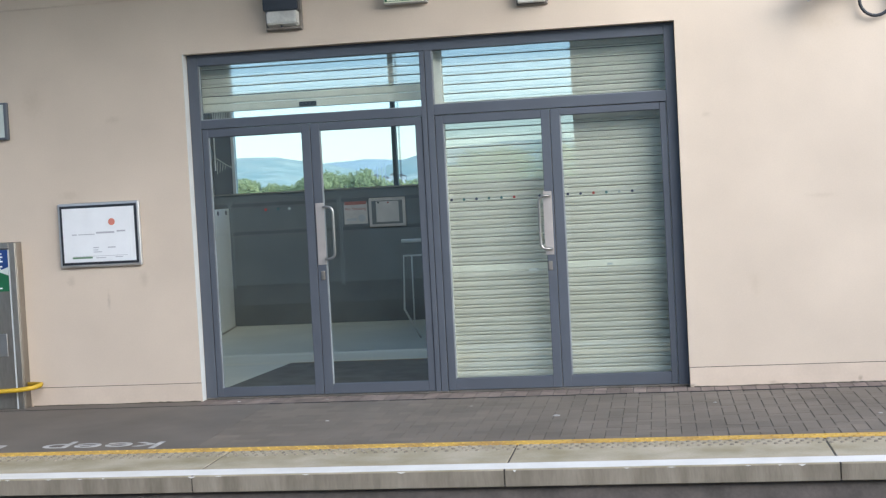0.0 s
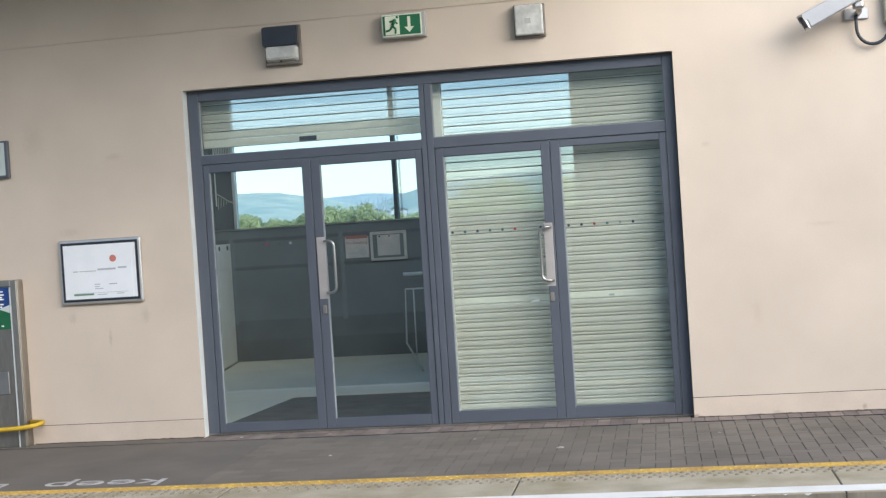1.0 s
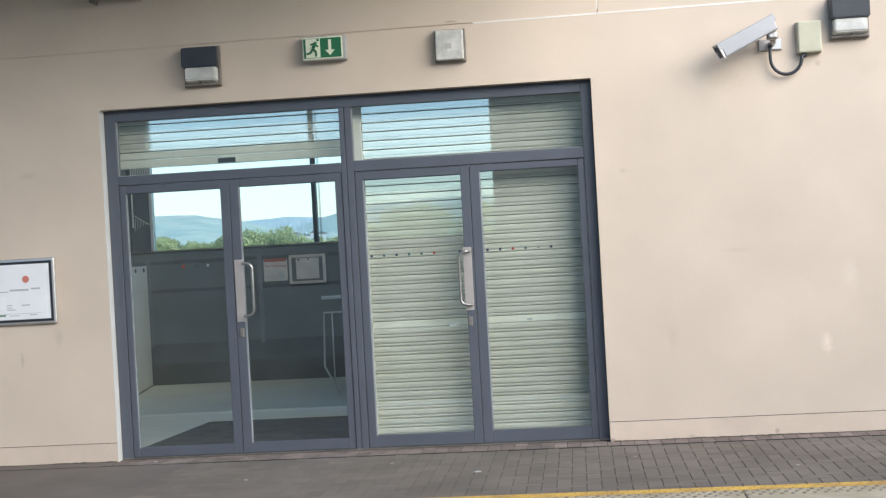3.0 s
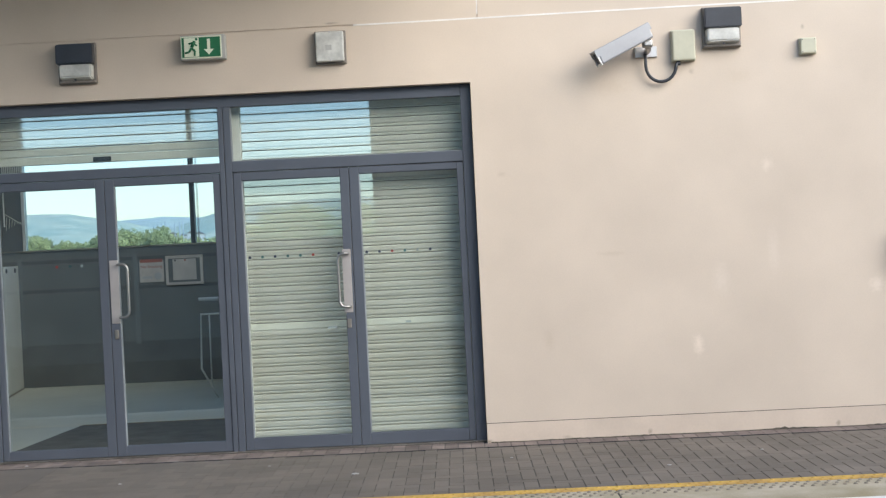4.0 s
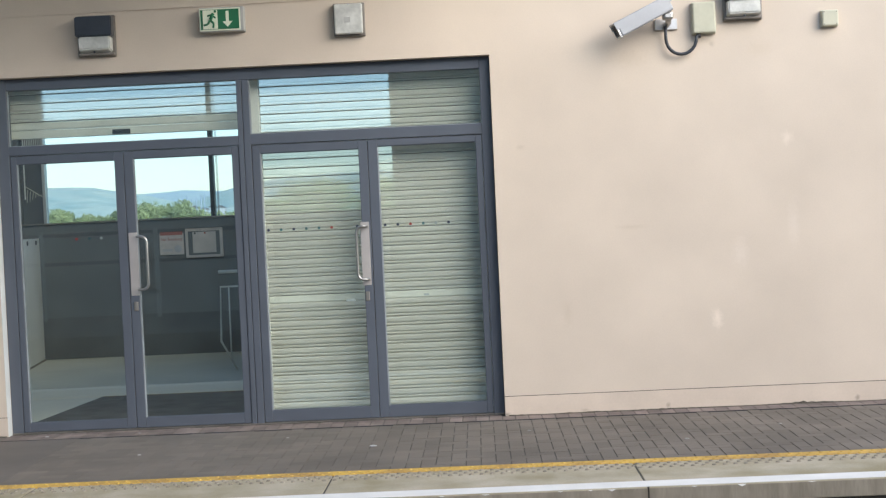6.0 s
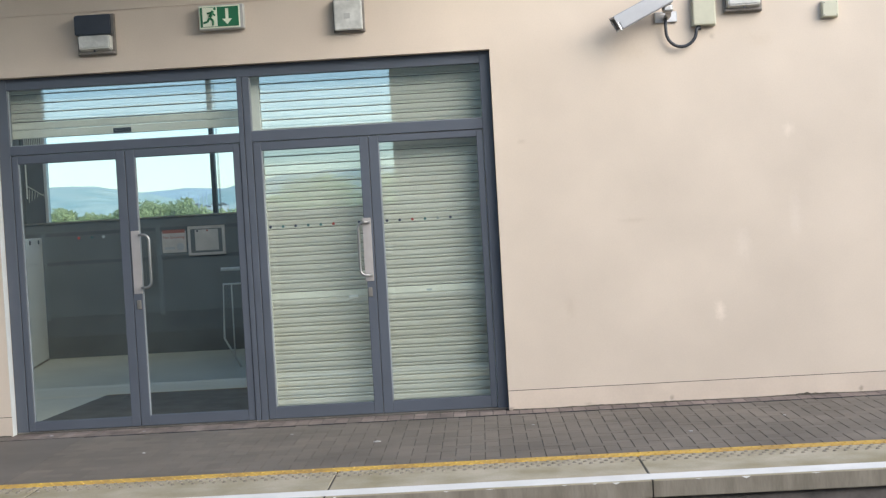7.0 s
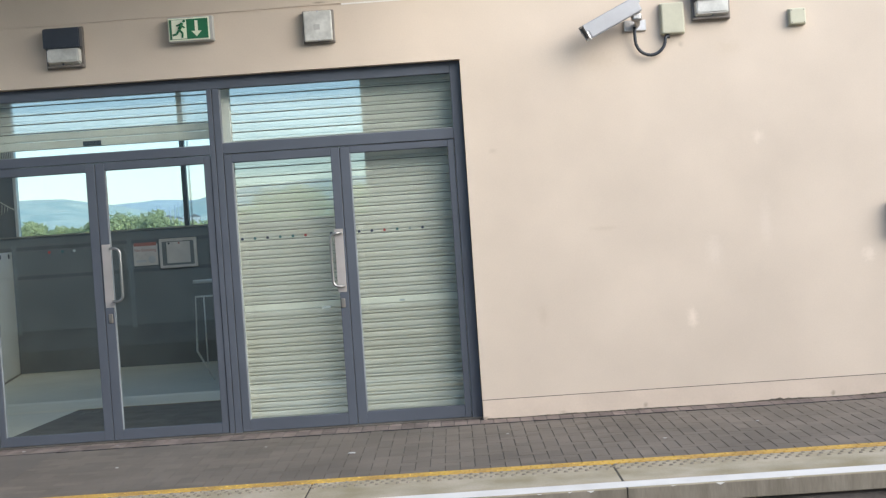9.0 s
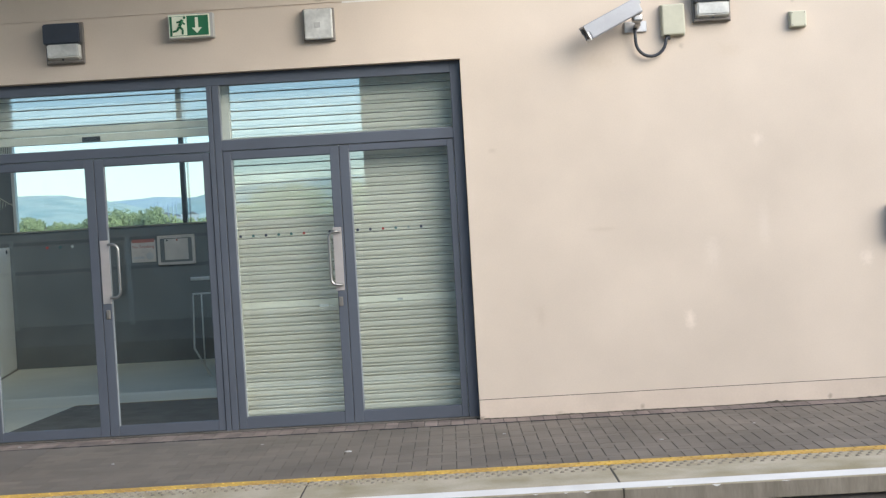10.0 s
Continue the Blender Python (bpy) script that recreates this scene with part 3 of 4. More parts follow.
def wall_notice(name, x0, x1, z0, z1, label, framed):
    t = thing(name, label, "sign", at=((x0 + x1) / 2, IY - 0.01, z0))
    if framed:
        part("frame", block(x0, x1, IY - 0.03, IY - 0.002, z0, z1, bevel=0.006), M["poster"], t, "thin pale frame")
        part("backing", block(x0 + 0.035, x1 - 0.035, IY - 0.034, IY - 0.0305, z0 + 0.035, z1 - 0.035), M["charcoal"], t)
        part("sheet", block(x0 + 0.09, x1 - 0.08, IY - 0.038, IY - 0.0345, z0 + 0.06, z1 - 0.045), M["poster"], t, "pale printed sheet")
        for x in (x0 + 0.12, x0 + 0.24):
            part("pin", disc(x, IY - 0.040, z1 - 0.06, 0.012), M["dull_red"] if x > x0 + 0.2 else M["black"], t)
    else:
        part("board", block(x0, x1, IY - 0.012, IY - 0.002, z0, z1, bevel=0.002), M["poster"], t)
    return t


ns = wall_notice("no_smoking_sign", -0.215, 0.075, 1.20, 1.455, "small pale no smoking sign on the hall wall", False)
part("header", block(-0.205, 0.065, IY - 0.016, IY - 0.0125, 1.435, 1.475), M["dull_red"], ns, "red header strip")
letters("wording", "No Smoking", M["dull_red"], 0.052, pose(-0.07, IY - 0.016, 1.385, 90, 0, 0), ns, label="red words No Smoking")
part("pictogram", disc(0.005, IY - 0.0155, 1.27, 0.045), M["ink"], ns, "round prohibition symbol")
part("text_bar", block(-0.185, -0.065, IY - 0.016, IY - 0.0125, 1.24, 1.27), M["ink"], ns)
wall_notice("framed_notice", 0.10, 0.55, 1.15, 1.505, "framed paper notice hanging on the hall wall", True)

rail = thing("guard_rail", "pale painted metal guard rail standing on the hall floor", "railing", at=(1.1, 4.0, 0))
part("handrail", tube([(0.89, 4.0, 1.041), (1.75, 4.0, 1.041)], 0.019), M["rail"], rail)
part("frame_tube", tube([(1.75, 4.0, 0.885), (0.905, 4.0, 0.885), (0.885, 4.0, 0.32), (1.045, 4.0, 0.012)], 0.011), M["rail"], rail)
part("baluster", tube([(0.99, 4.0, 0.88), (0.985, 4.0, 0.14)], 0.008), M["rail"], rail)
part("post", tube([(1.72, 4.0, 0.0), (1.72, 4.0, 1.041)], 0.02), M["rail"], rail)


# ---- things on the wall ----
def bulkhead_lamp(x, z, label):
    """A square wall lamp with a dark eyelid hood over its upper half."""
    t = thing("bulkhead_lamp", label, "wall lamp", group="bulkhead lamps", at=(x, 0, z))
    w = 0.1425
    part("back_plate", block(x - w, x + w, -0.035, -0.001, z - 0.148, z + 0.158, bevel=0.008, seg=2), M["lens_rim"], t, "dark bronze back plate")
    hood = prism([(x - w + 0.006, z - 0.005), (x + w - 0.006, z - 0.005), (x + w - 0.006, z + 0.152), (x - w + 0.006, z + 0.152)], -0.125, -0.036)
    for v in hood.verts:
        if v.co.y < -0.1 and v.co.z > z + 0.1:
            v.co.z -= 0.012
    bmesh.ops.bevel(hood, geom=hood.edges[:], offset=0.007, segments=2, affect="EDGES")
    part("hood", hood, M["dark_hood"], t, "smoky dark hood")
    lens = prism([(x - w + 0.018, z - 0.125), (x + w - 0.018, z - 0.125), (x + w - 0.018, z - 0.007), (x - w + 0.018, z - 0.007)], -0.112, -0.036)
    for v in lens.verts:
        if v.co.y < -0.1:
            v.co.x = x + (v.co.x - x) * 0.93
            v.co.z += 0.022 if v.co.z < z - 0.1 else 0
    bmesh.ops.bevel(lens, geom=lens.edges[:], offset=0.009, segments=2, affect="EDGES")
    part("lens", lens, M["lens"], t, "frosted lens")
    part("lower_rim", block(x - w + 0.008, x + w - 0.008, -0.060, -0.036, z - 0.142, z - 0.122, bevel=0.005), M["lens_rim"], t)
    part("screw", disc(x, -0.103, z - 0.122, 0.008, 0.01, 8), M["black"], t)
    return t


bulkhead_lamp(0.832, 2.972, "square wall lamp with dark hood and frosted lower lens")
bulkhead_lamp(5.632, 3.004, "square wall lamp with dark hood beside the cream junction box")

t = thing("emergency_lamp", "square frosted emergency lamp on the wall above the doors", "wall lamp", at=(2.726, 0, 3.004))
part("base", block(2.610, 2.842, -0.045, -0.001, 2.882, 3.126, bevel=0.006, seg=2), M["lens_rim"], t, "dark grey base")
lens = block(2.618, 2.828, -0.085, -0.046, 2.894, 3.118, bevel=0.012, seg=3)
part("lens", lens, M["lens"], t, "frosted square lens")
part("bulb", block(2.694, 2.739, -0.089, -0.0855, 2.979, 3.019, bevel=0.001), M["grey_plastic"], t, "lamp seen through the lens")
for z in (3.112, 2.900):
    part("screw", disc(2.726, -0.086, z, 0.006, 0.006, 8), M["ink"], t)

t = thing("exit_sign", "green and white emergency exit sign box with down arrow", "exit sign", at=(1.782, 0, 3.044))
part("housing", block(1.617, 1.949, -0.085, -0.001, 2.956, 3.138, bevel=0.006, seg=2), M["grey_plastic"], t, "pale grey housing")
part("face_rim", block(1.621, 1.925, -0.091, -0.086, 2.964, 3.130, bevel=0.002), M["sign_cream"], t)
part("green_panel", block(1.631, 1.915, -0.0945, -0.0915, 2.974, 3.120), M["green"], t, "green sign panel")
part("white_doorway", block(1.648, 1.757, -0.0975, -0.095, 2.977, 3.117), M["sign_cream"], t, "pale doorway shape")
# the escape symbol: plain slanting bars in a doorway
for a, b, r in (((0.030, 0.040), (0.006, -0.006), 0.013), ((0.022, 0.030), (-0.014, 0.022), 0.007), ((0.022, 0.026), (0.046, 0.004), 0.007), ((0.006, -0.010), (0.030, -0.034), 0.009),
                ((0.030, -0.034), (0.026, -0.068), 0.008), ((0.004, -0.010), (-0.014, -0.040), 0.009), ((-0.014, -0.040), (-0.044, -0.046), 0.008)):
    part("symbol_bar", tube([(1.697 + a[0], -0.0985, 3.052 + a[1]), (1.697 + b[0], -0.0985, 3.052 + b[1])], r, 6), M["green"], t)
part("symbol_dot", disc(1.741, -0.0990, 3.106, 0.010, 0.003, 12), M["green"], t)
arrow = prism([(1.819, 3.106), (1.819, 3.030), (1.793, 3.030), (1.830, 2.989), (1.867, 3.030), (1.841, 3.030), (1.841, 3.106)][::-1], -0.0985, -0.095)
part("arrow", arrow, M["sign_cream"], t, "pale arrow pointing down")

# security camera on its bracket
t = thing("security_camera", "grey security camera on a wall bracket with looped black cable", "security camera", at=(5.08, 0, 2.87))
part("wall_foot", block(4.985, 5.150, -0.022, -0.001, 2.815, 2.895, bevel=0.004), M["alu"], t)
part("bracket_arm", tube([(5.075, -0.02, 2.855), (5.072, -0.12, 2.860), (5.060, -0.18, 2.885)], 0.022), M["steel"], t)
part("knuckle", block(5.020, 5.098, -0.215, -0.145, 2.865, 2.925, bevel=0.018, seg=3), M["steel"], t)
part("clamp", block(5.030, 5.085, -0.205, -0.155, 2.920, 2.985, bevel=0.008, seg=2), M["steel"], t)
fwd = (Vector((4.690, -0.245, 2.800)) - Vector((5.055, -0.185, 2.978))).normalized()
side = fwd.cross(Vector((0, 0, 1))).normalized()
upv = side.cross(fwd)
hm = Matrix((fwd, side, upv)).transposed().to_4x4()
hm.translation = (5.050, -0.185, 2.978)
body = block(-0.02, 0.415, -0.060, 0.060, -0.056, 0.050, bevel=0.012, seg=3)
body.transform(hm)
part("housing", body, M["housing"], t, "pale grey metal housing")
hood = block(-0.03, 0.435, -0.064, 0.064, 0.043, 0.060, bevel=0.006, seg=2)
box(hood, -0.03, 0.432, 0.058, 0.064, 0.005, 0.050)
box(hood, -0.03, 0.432, -0.064, -0.058, 0.005, 0.050)
hood.transform(hm)
part("sun_shield", hood, M["housing"], t, "long sun shield")
face = block(0.410, 0.418, -0.048, 0.048, -0.042, 0.034, bevel=0.003)
face.transform(hm)
part("front_glass", face, M["black"], t, "dark front window")
rim = block(0.416, 0.428, -0.060, 0.060, -0.060, -0.044, bevel=0.003)
box(rim, 0.416, 0.428, -0.061, -0.048, -0.044, 0.040)
box(rim, 0.416, 0.428, 0.048, 0.061, -0.044, 0.040)
rim.transform(hm)
part("front_rim", rim, M["alu"], t, "bright metal front rim")
loop = [(5.055, -0.06, 2.84)]
for k in range(0, 13):
    a = radians(180 + 15 * k)
    loop.append((5.170 + 0.112 * math.cos(a), -0.05, 2.745 + 0.118 * math.sin(a)))
loop.append((5.302, -0.04, 2.775))
part("cable", tube(loop, 0.0125, 10), M["black"], t, "looped black cable")

t = thing("junction_box", "cream plastic junction box on the wall beside the camera", "junction box", group="junction boxes", at=(5.343, 0, 2.88))
part("base", block(5.253, 5.430, -0.040, -0.001, 2.770, 3.004, bevel=0.005), M["cream"], t)
part("lid", block(5.257, 5.427, -0.075, -0.041, 2.773, 3.001, bevel=0.012, seg=2), M["cream"], t)
part("gland", tube([(5.302, -0.04, 2.742), (5.302, -0.04, 2.772)], 0.016, 10), M["black"], t)
t = thing("junction_box", "small square cream junction box on the wall", "junction box", group="junction boxes", at=(6.265, 0, 2.84))
part("base", block(6.203, 6.328, -0.030, -0.001, 2.778, 2.902, bevel=0.005), M["cream"], t)
part("lid", block(6.206, 6.325, -0.060, -0.031, 2.781, 2.899, bevel=0.010, seg=2), M["cream"], t)
for dx, dz in ((-0.045, 0.045), (0.045, 0.045), (-0.045, -0.045), (0.045, -0.045)):
    part("screw", disc(6.265 + dx, -0.061, 2.840 + dz, 0.004, 0.004, 8), M["lens_rim"], t)

t = thing("wall_dispenser", "dark slate metal wall box with a pale perforated top band", "wall box", at=(7.02, 0, 1.3))
part("body", block(6.872, 7.146, -0.105, -0.001, 1.196, 1.378, bevel=0.004), M["slate"], t)
part("band", block(6.874, 7.144, -0.100, -0.002, 1.379, 1.424, bevel=0.002), M["panel"], t, "pale perforated band")
part("lid", block(6.866, 7.150, -0.110, -0.001, 1.425, 1.440, bevel=0.004), M["panel"], t, "pale lid")
for dx in (-0.095, -0.063, -0.031, 0.031, 0.063, 0.095):
    part("hole", disc(7.009 + dx * 0.92, -0.1005, 1.402, 0.009, 0.003, 12), M["black"], t)
part("text_bar", block(6.94, 7.10, -0.1075, -0.1052, 1.356, 1.361), M["ink"], t)
tagged(part("notice_plate", block(7.215, 7.50, -0.012, -0.001, 1.20, 1.415, bevel=0.002), M["pale_blue"]), "pale blue notice plate fixed to the wall", "sign")

# framed timetable notice
t = thing("notice_board", "silver framed white notice with orange disc on the wall", "notice board", at=(-0.755, 0, 1.34))
x0, x1, z0, z1 = -1.088, -0.412, 1.090, 1.598
part("frame", block(x0, x1, -0.040, -0.001, z0, z1, bevel=0.016, seg=3), M["alu"], t, "rounded silver frame")
part("seal", block(x0 + 0.022, x1 - 0.022, -0.044, -0.0405, z0 + 0.022, z1 - 0.022, bevel=0.001), M["black"], t, "black inner border")
part("backing", block(x0 + 0.042, x1 - 0.042, -0.0475, -0.0445, z0 + 0.042, z1 - 0.042), M["white"], t)
part("sheet", block(x0 + 0.075, x1 - 0.075, -0.0505, -0.048, z0 + 0.052, z1 - 0.115), M["white"], t, "white printed sheet")
part("upper_sheet", block(x0 + 0.050, x1 - 0.050, -0.0495, -0.0478, z1 - 0.112, z1 - 0.050), M["white"], t)
part("orange_disc", disc(-0.638, -0.052, 1.440, 0.027, 0.003, 24), M["red"], t, "orange disc")
for bx0, bx1, bz, h in ((-0.97, -0.93, 1.345, 0.008), (-0.92, -0.78, 1.346, 0.006), (-0.77, -0.62, 1.352, 0.014), (-0.60, -0.53, 1.360, 0.012), (-0.80, -0.755, 1.240, 0.007), (-0.80, -0.76, 1.222, 0.006),
                        (-0.80, -0.73, 1.206, 0.006), (-0.68, -0.615, 1.238, 0.008), (-0.78, -0.70, 1.160, 0.006), (-0.62, -0.56, 1.162, 0.006), (-0.97, -0.52, 1.176, 0.003)):
    part("text_bar", block(bx0, bx1, -0.0525, -0.0508, bz, bz + h), M["ink"], t)
part("text_bar", block(-0.975, -0.81, -0.0525, -0.0508, 1.160, 1.174), M["print_green"], t, "green printed bar")

# help point pillar
t = thing("help_point", "stainless steel help pillar with blue and green panel and yellow band", "help point", at=(-1.555, -0.11, 0))
HX0, HX1, HY = -1.850, -1.418, -0.13
part("cabinet", block(HX0, HX1, HY + 0.022, -0.001, 0, 1.318, bevel=0.006), M["steel_dull"], t)
part("side_trim", block(HX1 - 0.050, HX1, HY, HY + 0.021, 0.0, 1.320, bevel=0.004), M["steel_dull"], t)
part("side_trim", block(HX0, HX0 + 0.050, HY, HY + 0.021, 0.0, 1.320, bevel=0.004), M["steel_dull"], t)
part("top_trim", block(HX0 + 0.050, HX1 - 0.050, HY, HY + 0.021, 1.270, 1.320, bevel=0.004), M["steel_dull"], t)
part("edge_strip", block(HX1 - 0.066, HX1 - 0.052, HY + 0.010, HY + 0.0215, 0.0, 1.262), M["panel"], t, "pale edge strip")
part("blue_panel", block(HX0 + 0.052, HX1 - 0.068, HY + 0.012, HY + 0.0215, 1.095, 1.262), M["blue"], t, "blue sign panel")
part("green_panel", block(HX0 + 0.052, HX1 - 0.068, HY + 0.012, HY + 0.0215, 0.935, 1.093), M["sign_green"], t, "green sign panel")
part("swoosh", prism([(HX1 - 0.16, 1.094), (HX1 - 0.068, 1.060), (HX1 - 0.068, 1.125)], HY + 0.0095, HY + 0.0118), M["pale_blue"], t, "pale wedge between the colours")
for k, (dz, w) in enumerate(((1.225, 0.03), (1.200, 0.035), (1.180, 0.02), (1.165, 0.035), (1.125, 0.03), (1.105, 0.016), (0.955, 0.02))):
    part("text_bar", block(-1.565, -1.565 + w, HY + 0.009, HY + 0.0115, dz, dz + 0.011), M["white"], t)
part("speaker_plate", block(-1.675, -1.535, HY + 0.014, HY + 0.0215, 0.42, 0.60, bevel=0.003), M["steel"], t)
band = [(HX0 - 0.02, HY - 0.035, 0.150), (-1.60, HY - 0.052, 0.152), (-1.42, HY - 0.050, 0.160), (-1.325, HY - 0.035, 0.172), (-1.290, HY + 0.02, 0.182), (-1.30, HY + 0.07, 0.186), (-1.415, HY + 0.09, 0.186)]
strap = tube(band, 0.018, 8)
part("yellow_band", strap, M["yellow_band"], t, "bright yellow bumper band")

t = thing("platform_sign", "pale sign panel in a dark frame on the wall", "sign", at=(-1.8, 0, 2.27))
part("frame", block(-2.15, -1.455, -0.045, -0.001, 2.125, 2.418, bevel=0.004), M["frame"], t)
part("panel", block(-2.135, -1.478, -0.049, -0.0455, 2.145, 2.402), M["pale_blue"], t)
t = thing("wall_speaker", "grey wall speaker on two small brackets high on the wall", "speaker", at=(0.2, 0, 3.6))
part("body", block(0.035, 0.350, -0.16, -0.03, 3.545, 3.74, bevel=0.012, seg=2), M["grey_plastic"], t)
part("bracket", prism([(0.00, 3.515), (0.034, 3.500), (0.034, 3.62), (0.00, 3.62)], -0.10, -0.001), M["lens_rim"], t)
part("bracket", prism([(0.351, 3.515), (0.385, 3.515), (0.385, 3.62), (0.351, 3.62)], -0.10, -0.001), M["grey_plastic"], t)

# ---- platform ----
EDGE = -2.832
PX0, PX1 = -14.0, 22.0
platform = solid("platform", block(PX0, PX1, EDGE + 0.14, 0.30, -1.10, -0.012), M["bed"], "platform base under the paving", "platform")
tarmac = solid("pavement", block(PX0, 0.60, -1.992, -0.215, -0.0119, 0.0), M["tarmac"], "smooth dark worn platform surface", "pavement")
part("wall_margin", block(PX0, -0.002, -0.1925, -0.005, -0.0119, 0.001), M["tarmac"], tarmac)
# black floor and far side paint the shade within the shallow slot
channel = solid("drain_channel", block(PX0, PX1, -0.2145, -0.1955, -0.0119, -0.009), M["black"], "narrow slot drain along the wall, its shade painted black", "drain")
part("slot_shade", block(PX0, PX1, -0.1954, -0.1930, -0.0119, 0.0002), M["black"], channel)
yl = solid("yellow_line", block(PX0, PX1, -2.108, -1.994, -0.0119, 0.0025), M["yellow"], "worn yellow safety line painted along the platform", "line marking")
face = solid("platform_face", block(PX0, PX1, EDGE + 0.035, EDGE + 0.139, -1.10, -0.0985), M["dark_wall"], "stained brown platform wall below the coping, shade put into its colour", "wall")
coping = thing("coping", "mossy concrete coping stones with white edge line", "coping", kind="structure", at=(2.6, EDGE, 0))
joints = [0.890 + 1.789 * k for k in range(-4, 9)]
for a, b in zip(joints, joints[1:]):
    c = block(a + 0.005, b - 0.005, EDGE, -2.1095, -0.098, 0.0, bevel=0.0045, seg=2)
    part("coping_stone", c, M["coping"], coping)
    part("stone_face", block(a + 0.004, b - 0.004, EDGE - 0.0025, EDGE + 0.001, -0.094, -0.007), M["face"], coping, "stained concrete face")
for j in joints[1:-1]:
    # filler colour carries the shade of the open joint
    part("joint_filler", block(j - 0.0048, j + 0.0048, EDGE + 0.004, -2.112, -0.09, -0.004), M["groove_shade"], coping, "filled joint with its shade in the dark colour")
rng = random.Random(4)
# the white line has a ragged outer edge
bm = bmesh.new()
n = 900
top, bot = [], []
for k in range(n + 1):
    x = -7 + 20 * k / n
    wob = 0.005 * noise.noise((x * 3, 0, 0)) + 0.004 * noise.noise((x * 17, 3, 0))
    top.append(bm.verts.new((x, -2.668 + 0.4 * wob, 0.0022)))
    bot.append(bm.verts.new((x, EDGE + 0.010 - wob * 0.5, 0.0022)))
for k in range(n):
    bm.faces.new((bot[k], bot[k + 1], top[k + 1], top[k]))
ret = bmesh.ops.extrude_face_region(bm, geom=bm.faces[:])
for v in ret["geom"]:
    if isinstance(v, bmesh.types.BMVert):
        v.co.z -= 0.0018
bmesh.ops.recalc_face_normals(bm, faces=bm.faces)
solid("white_line", bm, M["white_line"], "white painted line along the coping edge", "line marking")
# paint runs over the edge
drips = bmesh.new()
for k in range(30):
    x = -2 + 10 * rng.random()
    w, h = 0.008 + 0.018 * rng.random(), 0.002 + 0.009 * rng.random() ** 2
    run = prism([(x - w, -0.004), (x - 0.4 * w, -0.005 - 0.7 * h), (x, -0.006 - h), (x + 0.5 * w, -0.005 - 0.6 * h), (x + w, -0.004)], EDGE - 0.0042, EDGE - 0.0028)
    me = bpy.data.meshes.new("run")
    run.to_mesh(me)
    drips.from_mesh(me)
    run.free()
    bpy.data.meshes.remove(me)
tagged(part("paint_runs", drips, M["white_line"], bpy.data.objects["white_line"]), kind="stuff")


def blisters(name, rows, mat, parent, x0=-2.4, x1=8.4, step=0.0615):
    """Rows of low round studs, staggered towards +x."""
    bm = bmesh.new()
    count = int((x1 - x0) / step)
    for j, y in enumerate(rows):
        for k in range(count):
            x = x0 + step * k + (0.5 * step if j % 2 and x0 + step * k > 0.9 else 0)
            ring0 = [bm.verts.new((x + 0.0135 * math.cos(a), y + 0.0135 * math.sin(a), 0.0)) for a in (math.pi * i / 4 for i in range(8))]
            ring1 = [bm.verts.new((x + 0.009 * math.cos(a), y + 0.009 * math.sin(a), 0.0075)) for a in (math.pi * i / 4 for i in range(8))]
            for i in range(8):
                bm.faces.new((ring0[i], ring0[(i + 1) % 8], ring1[(i + 1) % 8], ring1[i])).smooth = True
            bm.faces.new(ring1)
    return tagged(part(name, bm, mat, parent), kind="stuff")


blisters("tactile_studs", (-2.150, -2.210, -2.270), M["face"], coping)
blisters("tactile_studs", (-2.030, -2.090), M["yellow"], yl)
words = letters("platform_lettering", "keep", M["worn_white"], 0.37, pose(-0.075, -1.815, 0.0008, 0, 0, 180) @ Matrix.Diagonal((1.2, 0.88, 1.0, 1.0)), depth=0.0008)
tagged(words, "worn white painted word on the platform surface", "lettering", kind="structure")
stroke = letters("painted_stroke", "b", M["worn_white"], 0.37, pose(-0.86, -1.815, 0.0008, 0, 0, 180) @ Matrix.Diagonal((1.2, 0.88, 1.0, 1.0)), depth=0.0008)
tagged(stroke, "worn white painted letter on the platform surface", "lettering", kind="structure")

# dirt gathered along the wall foot, and a few scraps on the paving
def foot_dirt(x0, x1, y, seed):
    bm = bmesh.new()
    n = int((x1 - x0) / 0.03)
    low, high = [], []
    for k in range(n + 1):
        x = x0 + (x1 - x0) * k / n
        h = 0.004 + 0.014 * max(0.0, noise.noise((x * 2.1, seed, 0)) + 0.35) * (0.4 + abs(noise.noise((x * 19, seed, 4))) * 1.6)
        low.append(bm.verts.new((x, y - 0.010, 0.001)))
        high.append(bm.verts.new((x, y, 0.001 + h)))
    for k in range(n):
        bm.faces.new((low[k], low[k + 1], high[k + 1], high[k]))
    return bm


tagged(part("foot_dirt", foot_dirt(3.78, 12.0, -0.0045, 2.0), M["dirt"], plinth), kind="stuff")
tagged(part("foot_dirt", foot_dirt(-1.40, -0.01, -0.0045, 7.0), M["dirt"], plinth), kind="stuff")
for x, y, r in ((2.846, -1.13, 0.018), (1.26, -1.09, 0.010), (0.32, -0.09, 0.011), (1.02, -0.10, 0.009), (2.2, -0.62, 0.008), (4.9, -1.35, 0.010), (3.9, -0.75, 0.008), (5.6, -0.9, 0.008)):
    bm = bmesh.new()
    bmesh.ops.create_icosphere(bm, subdivisions=1, radius=r)
    for v in bm.verts:
        v.co = Vector((v.co.x * (1.4 + 0.5 * rng.random()), v.co.y, max(v.co.z, -0.2 * r) * 0.5))
    bm.transform(Matrix.Translation((x, y, 0.0022 + 0.1 * r)))
    tagged(part("litter_scrap", bm, M["worn_white"]), "small pale scrap of litter lying on the paving", "litter", group="litter scraps")

# ---- beyond the platform and the hall ----
solid("ground", block(-4000, 4000, -4000, 4000, -1.4, -1.12), M["grass"], "wide green valley floor", "ground")
